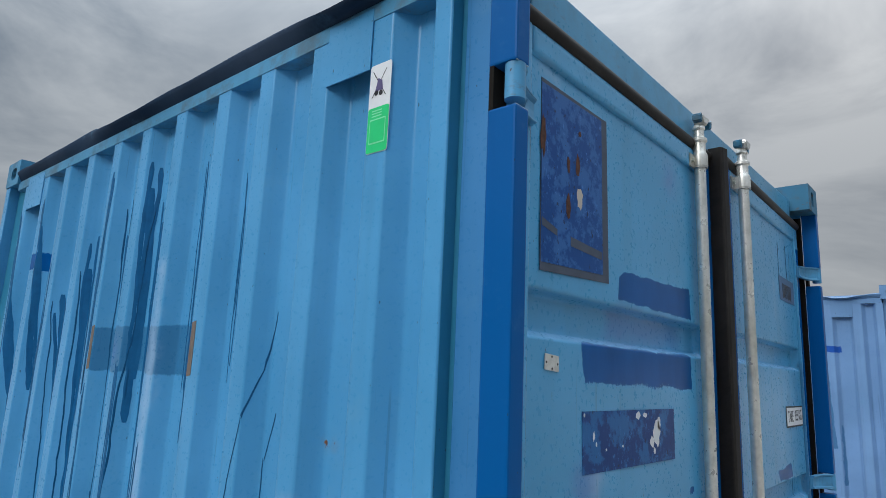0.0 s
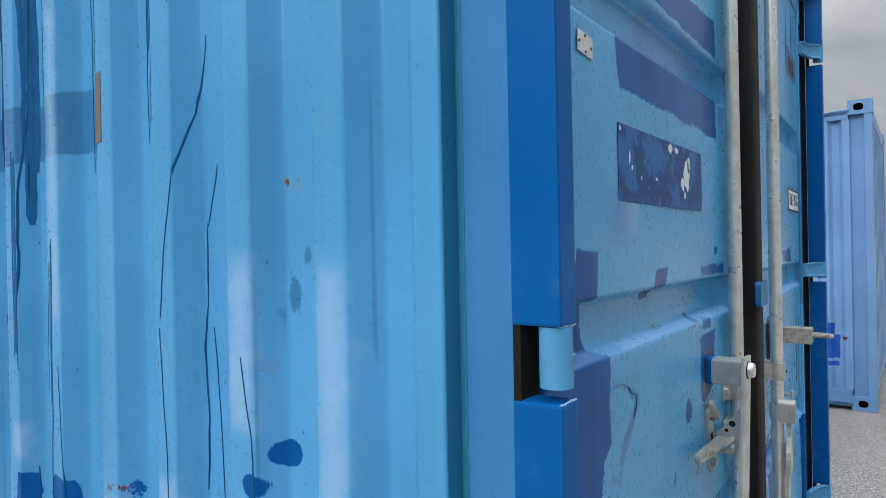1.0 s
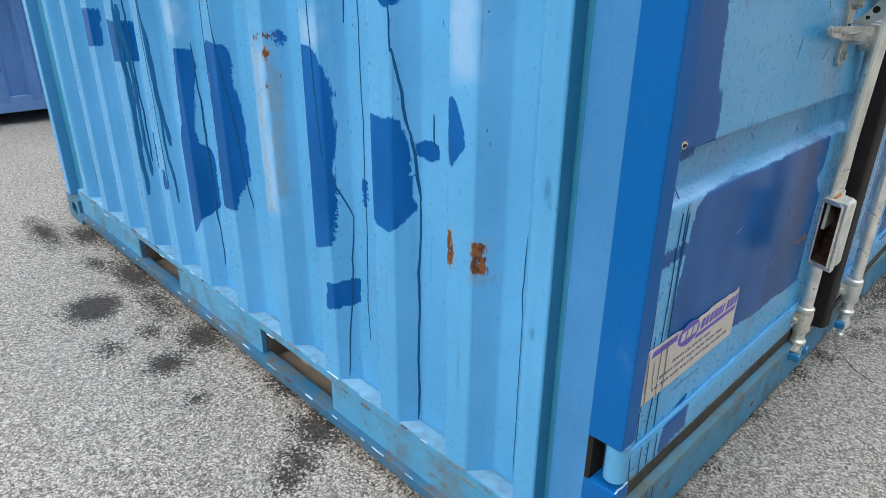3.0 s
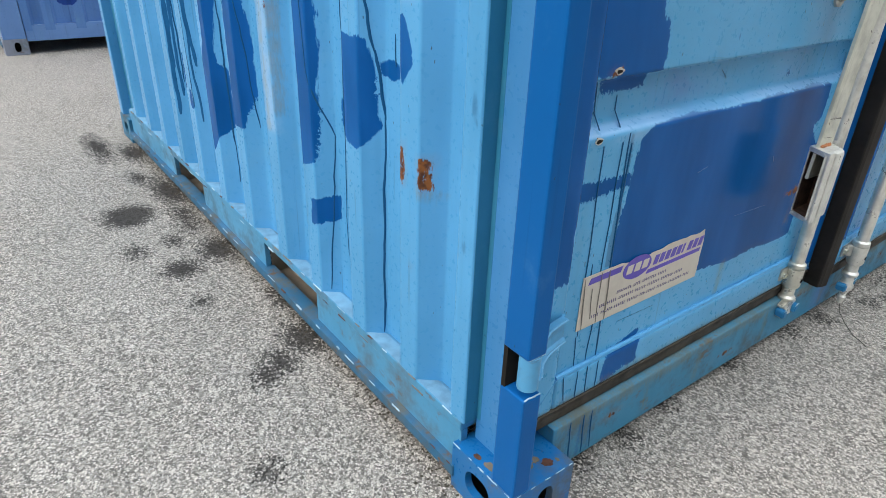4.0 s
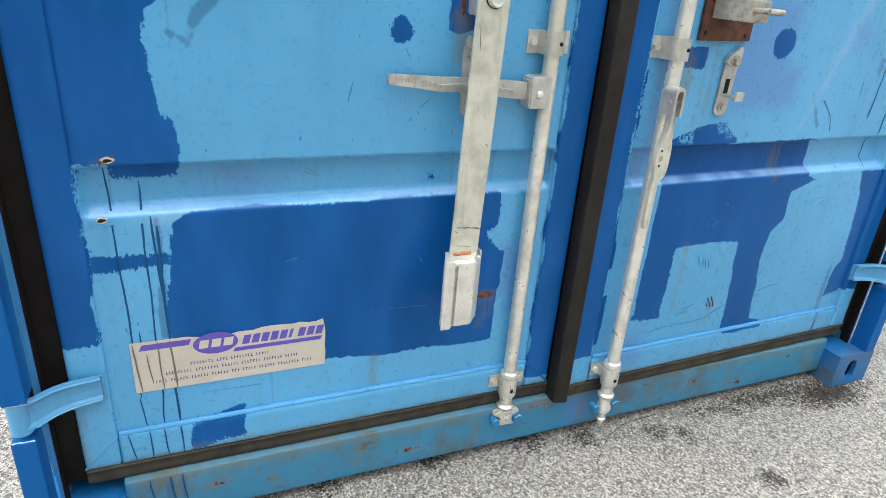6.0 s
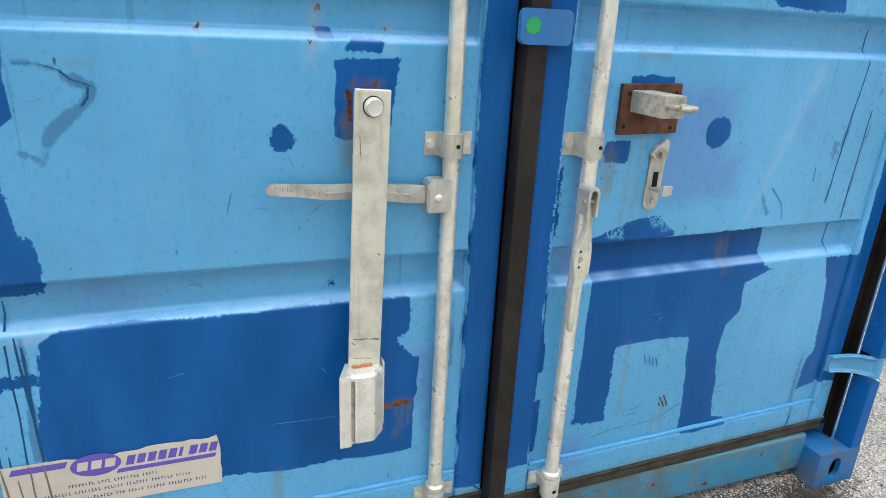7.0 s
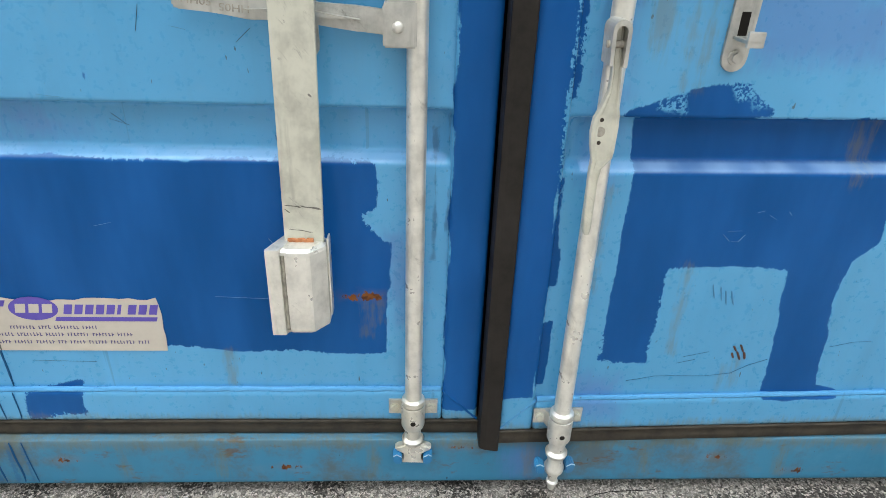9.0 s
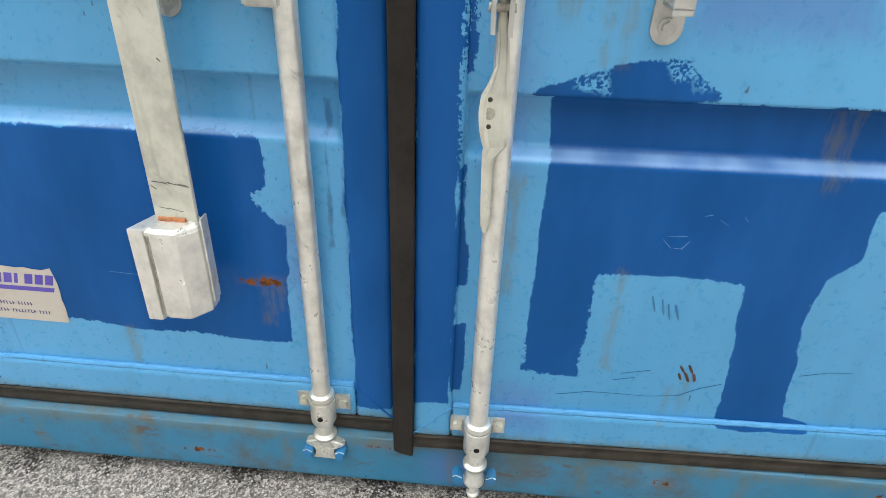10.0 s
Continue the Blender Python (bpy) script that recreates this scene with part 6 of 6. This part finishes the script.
for a, b, w in (((.208, .827), (.216, .346), .0024), ((.216, .346), (.219, .272), .002), ((.261, .800), (.255, .273), .0024), ((.284, .721), (.282, .273), .0035), ((.228, .501), (.236, .371), .0018), ((.274, .741), (.283, .552), .003)):
    dribble(left_door, on_door(PANEL_X), a, b, w)
for a, b, w in (((2.154, 1.321), (2.116, .894), .002), ((2.200, 1.131), (2.186, .746), .002), ((1.981, 2.274), (1.985, 2.118), .003), ((2.113, 2.282), (2.128, 2.125), .003)):
    dribble(right_door, on_door(PANEL_X), a, b, w)
for a, b, w in (((.186, .267), (.195, .199), .0018), ((.222, .267), (.224, .199), .002), ((.255, .266), (.257, .197), .0022), ((.282, .266), (.284, .197), .0022), ((2.190, .238), (2.170, .163), .002)):
    dribble(left_door if a[0] < 1 else right_door, lambda y, z, h: (FRAME_X + h + 0.0004, y, z), a, b, w)
for a, b, w in (((.213, .148), (.222, .04), .003), ((.25, .148), (.256, .04), .004), ((.278, .148), (.285, .04), .002)):
    dribble([o for o in container.children if o.name.startswith("door_sill")][0], lambda y, z, h: (-0.060 + h + 0.0004, y, z), a, b, w)

# the crisp upper rim of an old drip on the left door
for (y0, z0, w), (y1, z1, w1) in zip(DRIP[:8], DRIP[1:8]):
    dribble(left_door, on_door(PANEL_X), (y0, z0), (y1, z1), .0030)

# the same runs over the maker's sticker
RUN_PRINT = plain("grey_brown_run", (0.16, 0.15, 0.13, 1), 0.5, 50.0, 0.3)
for a, b, w in (((.203, .468), (.209, .353), .0022), ((.246, .468), (.247, .353), .0022), ((.271, .466), (.275, .353), .0028), ((.224, .44), (.229, .37), .0014)):
    dribble(maker, lambda y, z, h: (PX + 0.0010 + h * 0.4, y - 0.004, z), a, b, w, "paint_run", RUN_PRINT)

# scratches in the door paint
SCRATCH = plain("pale_scratched_paint", (0.13, 0.28, 0.52, 1), 0.6, 50.0, 0.3)
FAINT = plain("faint_blue_brush_mark", (0.040, 0.200, 0.39, 1), 0.4, 50.0, 0.3)
DARK_SCRATCH = plain("dark_scratched_paint", (0.030, 0.085, 0.14, 1), 0.6, 50.0, 0.3)
def scratches(mat, w, *lines):
    for line in lines:
        for a, b in zip(line, line[1:]):
            dribble(left_door if a[0] < 1.2 else right_door, on_door(PANEL_X), a, b, w, "scratch", mat)


scratches(SCRATCH, .0007, ((1.608, .630), (1.622, .616), (1.637, .615), (1.647, .629)), ((1.641, .637), (1.613, .636)), ((1.683, .667), (1.697, .659)), ((1.716, .674), (1.723, .666)), ((1.660, .672), (1.672, .675)), ((.514, .622), (.544, .629)), ((.808, .602), (.818, .587)), ((.70, .482), (.835, .476)))
scratches(RUNS, .0009, ((1.483, .308), (1.539, .319), (1.585, .319), (1.641, .317), (1.695, .323), (1.726, .341), (1.765, .355)), ((1.882, .383), (1.927, .394), (1.965, .396)), ((1.579, .350), (1.613, .358)), ((1.587, .365), (1.635, .376)))
scratches(FAINT, .0022, ((1.613, .528), (1.620, .498)), ((1.627, .522), (1.634, .493)), ((1.640, .514), (1.648, .484)), ((1.653, .513), (1.662, .483)))
scratches(RUST, .0035, ((1.683, .373), (1.689, .359)), ((1.688, .389), (1.696, .376), (1.705, .355)), ((1.701, .392), (1.710, .374), (1.716, .356)))
scratches(DARK_SCRATCH, .0007, ((1.915, .944), (1.964, .901), (1.977, .861)), ((1.921, .943), (1.958, .901)), ((.648, .984), (.639, .945)), ((.691, .954), (.715, .949)), ((.813, .954), (.790, .933)), ((.549, 1.058), (.578, 1.056)), ((.386, 1.300), (.424, 1.291)), ((.355, 1.144), (.364, 1.146), (.374, 1.150)),
          ((.562, .802), (.592, .792)), ((.567, .811), (.587, .794)), ((2.053, .991), (2.057, .952)), ((2.008, .662), (2.057, .666)), ((2.028, .642), (2.047, .656)), ((.468, .847), (.508, .843)), ((.754, 1.048), (.764, 1.028)), ((.338, .336), (.456, .333)))

# rust chips along the near post
for z, ry, rz in ((.94, .0022, .010), (.80, .0028, .014), (.70, .002, .006), (.62, .003, .008), (.55, .0024, .016), (1.42, .002, .008), (.24, .004, .03)):
    flat("rust_chip", container, RUST, -0.0029, ragged(.0355 + .001 * math.sin(z * 40), z, ry, rz), 0.0004)

# worn corner casting under the near post: chipped edges, rust and dried dirt on top
foot = [o for o in container.children if o.name.startswith("corner_casting")][0]
for a, b in (((0.0, 0.004, 0.118), (0.0, 0.160, 0.118)), ((-0.176, 0.0, 0.118), (-0.002, 0.0, 0.118)), ((0.0, 0.0, 0.004), (0.0, 0.0, 0.116))):
    pa, pb = Vector(a), Vector(b)
    k, run = 0.0, (pb - pa).length
    while k < run - 0.012:
        size = rng.uniform(0.008, 0.030)
        bm = bmesh.new()
        tube_path(bm, [pa.lerp(pb, min(1, (k + size * j / 5) / run)) + Vector((0.0007 * noise.noise((k * 80, j, 1)), 0.0007 * noise.noise((k * 80, j, 2)), 0.0007 * noise.noise((k * 80, j, 3)))) for j in range(6)], rng.uniform(0.0007, 0.0016), 6)
        part("chipped_edge", bm, CHIP, foot, smooth=True)
        k += size + rng.uniform(0.004, 0.030)
for x, y, rx, ry, mat in ((-.030, .118, .014, .016, RUST), (-.024, .140, .007, .006, CLAY), (-.046, .078, .016, .022, CLAY), (-.048, .105, .010, .012, CLAY), (-.085, .020, .020, .012, CLAY), (-.120, .016, .014, .008, RUST)):
    bm = bmesh.new()
    prism(bm, [(x + rx * (0.7 + 0.5 * noise.noise((x * 90, i * 0.9, 1))) * math.cos(i * math.pi / 8), y + ry * (0.7 + 0.5 * noise.noise((y * 90, i * 0.9, 4))) * math.sin(i * math.pi / 8)) for i in range(16)], 0.1178, 0.1188, "z")
    part("dirt_patch", bm, mat, foot)

# flaked paint and rust along the near bottom rail
rail = [o for o in container.children if o.name.startswith("bottom_rail")][0]
for edge_y, edge_z, gap, first in ((0.0112, 0.1695, 0.10, 0.20), (0.0112, 0.1470, 0.16, 0.30), (-0.0038, 0.0590, 0.09, 0.18)):
    u = first
    while u < 2.75:
        size = rng.uniform(0.010, 0.050)
        bm = bmesh.new()
        tube_path(bm, [(-(u + size * j / 6), edge_y + 0.0008 * noise.noise((u * 50, j, 1)), edge_z + 0.0014 * noise.noise((u * 50, j, 5))) for j in range(7)], rng.uniform(0.0009, 0.0026), 6)
        part("paint_flake", bm, rng.choice((CHIP, CHIP, RUST, CLAY)), rail, smooth=True)
        u += size + rng.uniform(0.3, 1.4) * gap

# torn rivet holes above the maker's sticker
for y, z in ((.219, .849), (.196, .739)):
    x = PANEL_X - float(trough(np.array([y]), np.array([z]))[0])
    t = flat("torn_hole", left_door, CREAM, x + 0.0006, ragged(y, z, .011, .0055), 0.0012, "torn rivet hole with bare bright edges")
    flat("hole", t, HOLLOW, x + 0.0019, ragged(y - .001, z - .0005, .0075, .0034), 0.0004)

# ---- small things on the ground ----
bm = bmesh.new()
crack = [(-0.060, 1.600), (-0.058, 1.568), (-0.056, 1.50), (-0.046, 1.458), (-0.020, 1.40), (0.017, 1.351), (0.064, 1.301), (0.085, 1.292), (0.109, 1.275)]
tube_path(bm, [(x, y, 0.0012) for x, y in crack], 0.0012, 6, 0.5)
ob = part("ground_crack", bm, HOLLOW, None, "thin dark crack line in the asphalt by the doors")
tagged(ob, category="crack", kind="structure")
straw = bmesh.new()
for k in range(4):
    y, x = 2.15 + rng.uniform(-0.05, 0.06), -0.015 + rng.uniform(-0.02, 0.05)
    dx, dy, hh = rng.uniform(-0.03, 0.06), rng.uniform(-0.07, 0.05), rng.uniform(0.02, 0.11)
    tube_path(straw, [(x + dx * s * s, y + dy * s, 0.002 + hh * s * (1.6 - s * 0.8)) for s in (0, .25, .5, .75, 1)], 0.0009, 5)
ob = part("dry_grass", straw, plain("dry_straw", (0.42, 0.36, 0.22, 1), 0.8), None, "few dry straw-coloured grass blades beside the container", True)
tagged(ob, category="grass", kind="stuff")


# grit and crumbs of dirt along the foot of the container
def grit(name, count, place, material_, label):
    verts, faces = [], []
    shape = [(1, 0, 0), (-1, 0, 0), (0, 1, 0), (0, -1, 0), (0, 0, 1), (0, 0, -0.4)]
    tris = [(0, 2, 4), (2, 1, 4), (1, 3, 4), (3, 0, 4), (2, 0, 5), (1, 2, 5), (3, 1, 5), (0, 3, 5)]
    for k in range(count):
        x, y = place()
        r = rng.uniform(0.0015, 0.0050)
        a = rng.uniform(0, 6.28)
        n = len(verts)
        for p in shape:
            q = [c * r * rng.uniform(0.7, 1.2) for c in p]
            verts.append((x + q[0] * math.cos(a) - q[1] * math.sin(a), y + q[0] * math.sin(a) + q[1] * math.cos(a), r * 0.3 + q[2] * 0.8))
        faces += [tuple(n + i for i in f) for f in tris]
    me = bpy.data.meshes.new(name)
    me.from_pydata(verts, [], faces)
    g = link_mesh(name, me, material_, None, label)
    tagged(g, category="grit", kind="stuff")


grit("side_grit", 900, lambda: (rng.uniform(-2.75, -0.1), rng.gauss(0.004, 0.020)), plain("brown_grit", (0.10, 0.085, 0.065, 1), 0.95, 60.0, 0.6), "brown grit and crumbs of dirt along the rail")
grit("casting_grit", 260, lambda: (rng.gauss(0.02, 0.035), rng.gauss(2.24, 0.09)), plain("dark_soil_crumbs", (0.055, 0.042, 0.03, 1), 0.95, 60.0, 0.6), "dark crumbs of soil round the corner casting")
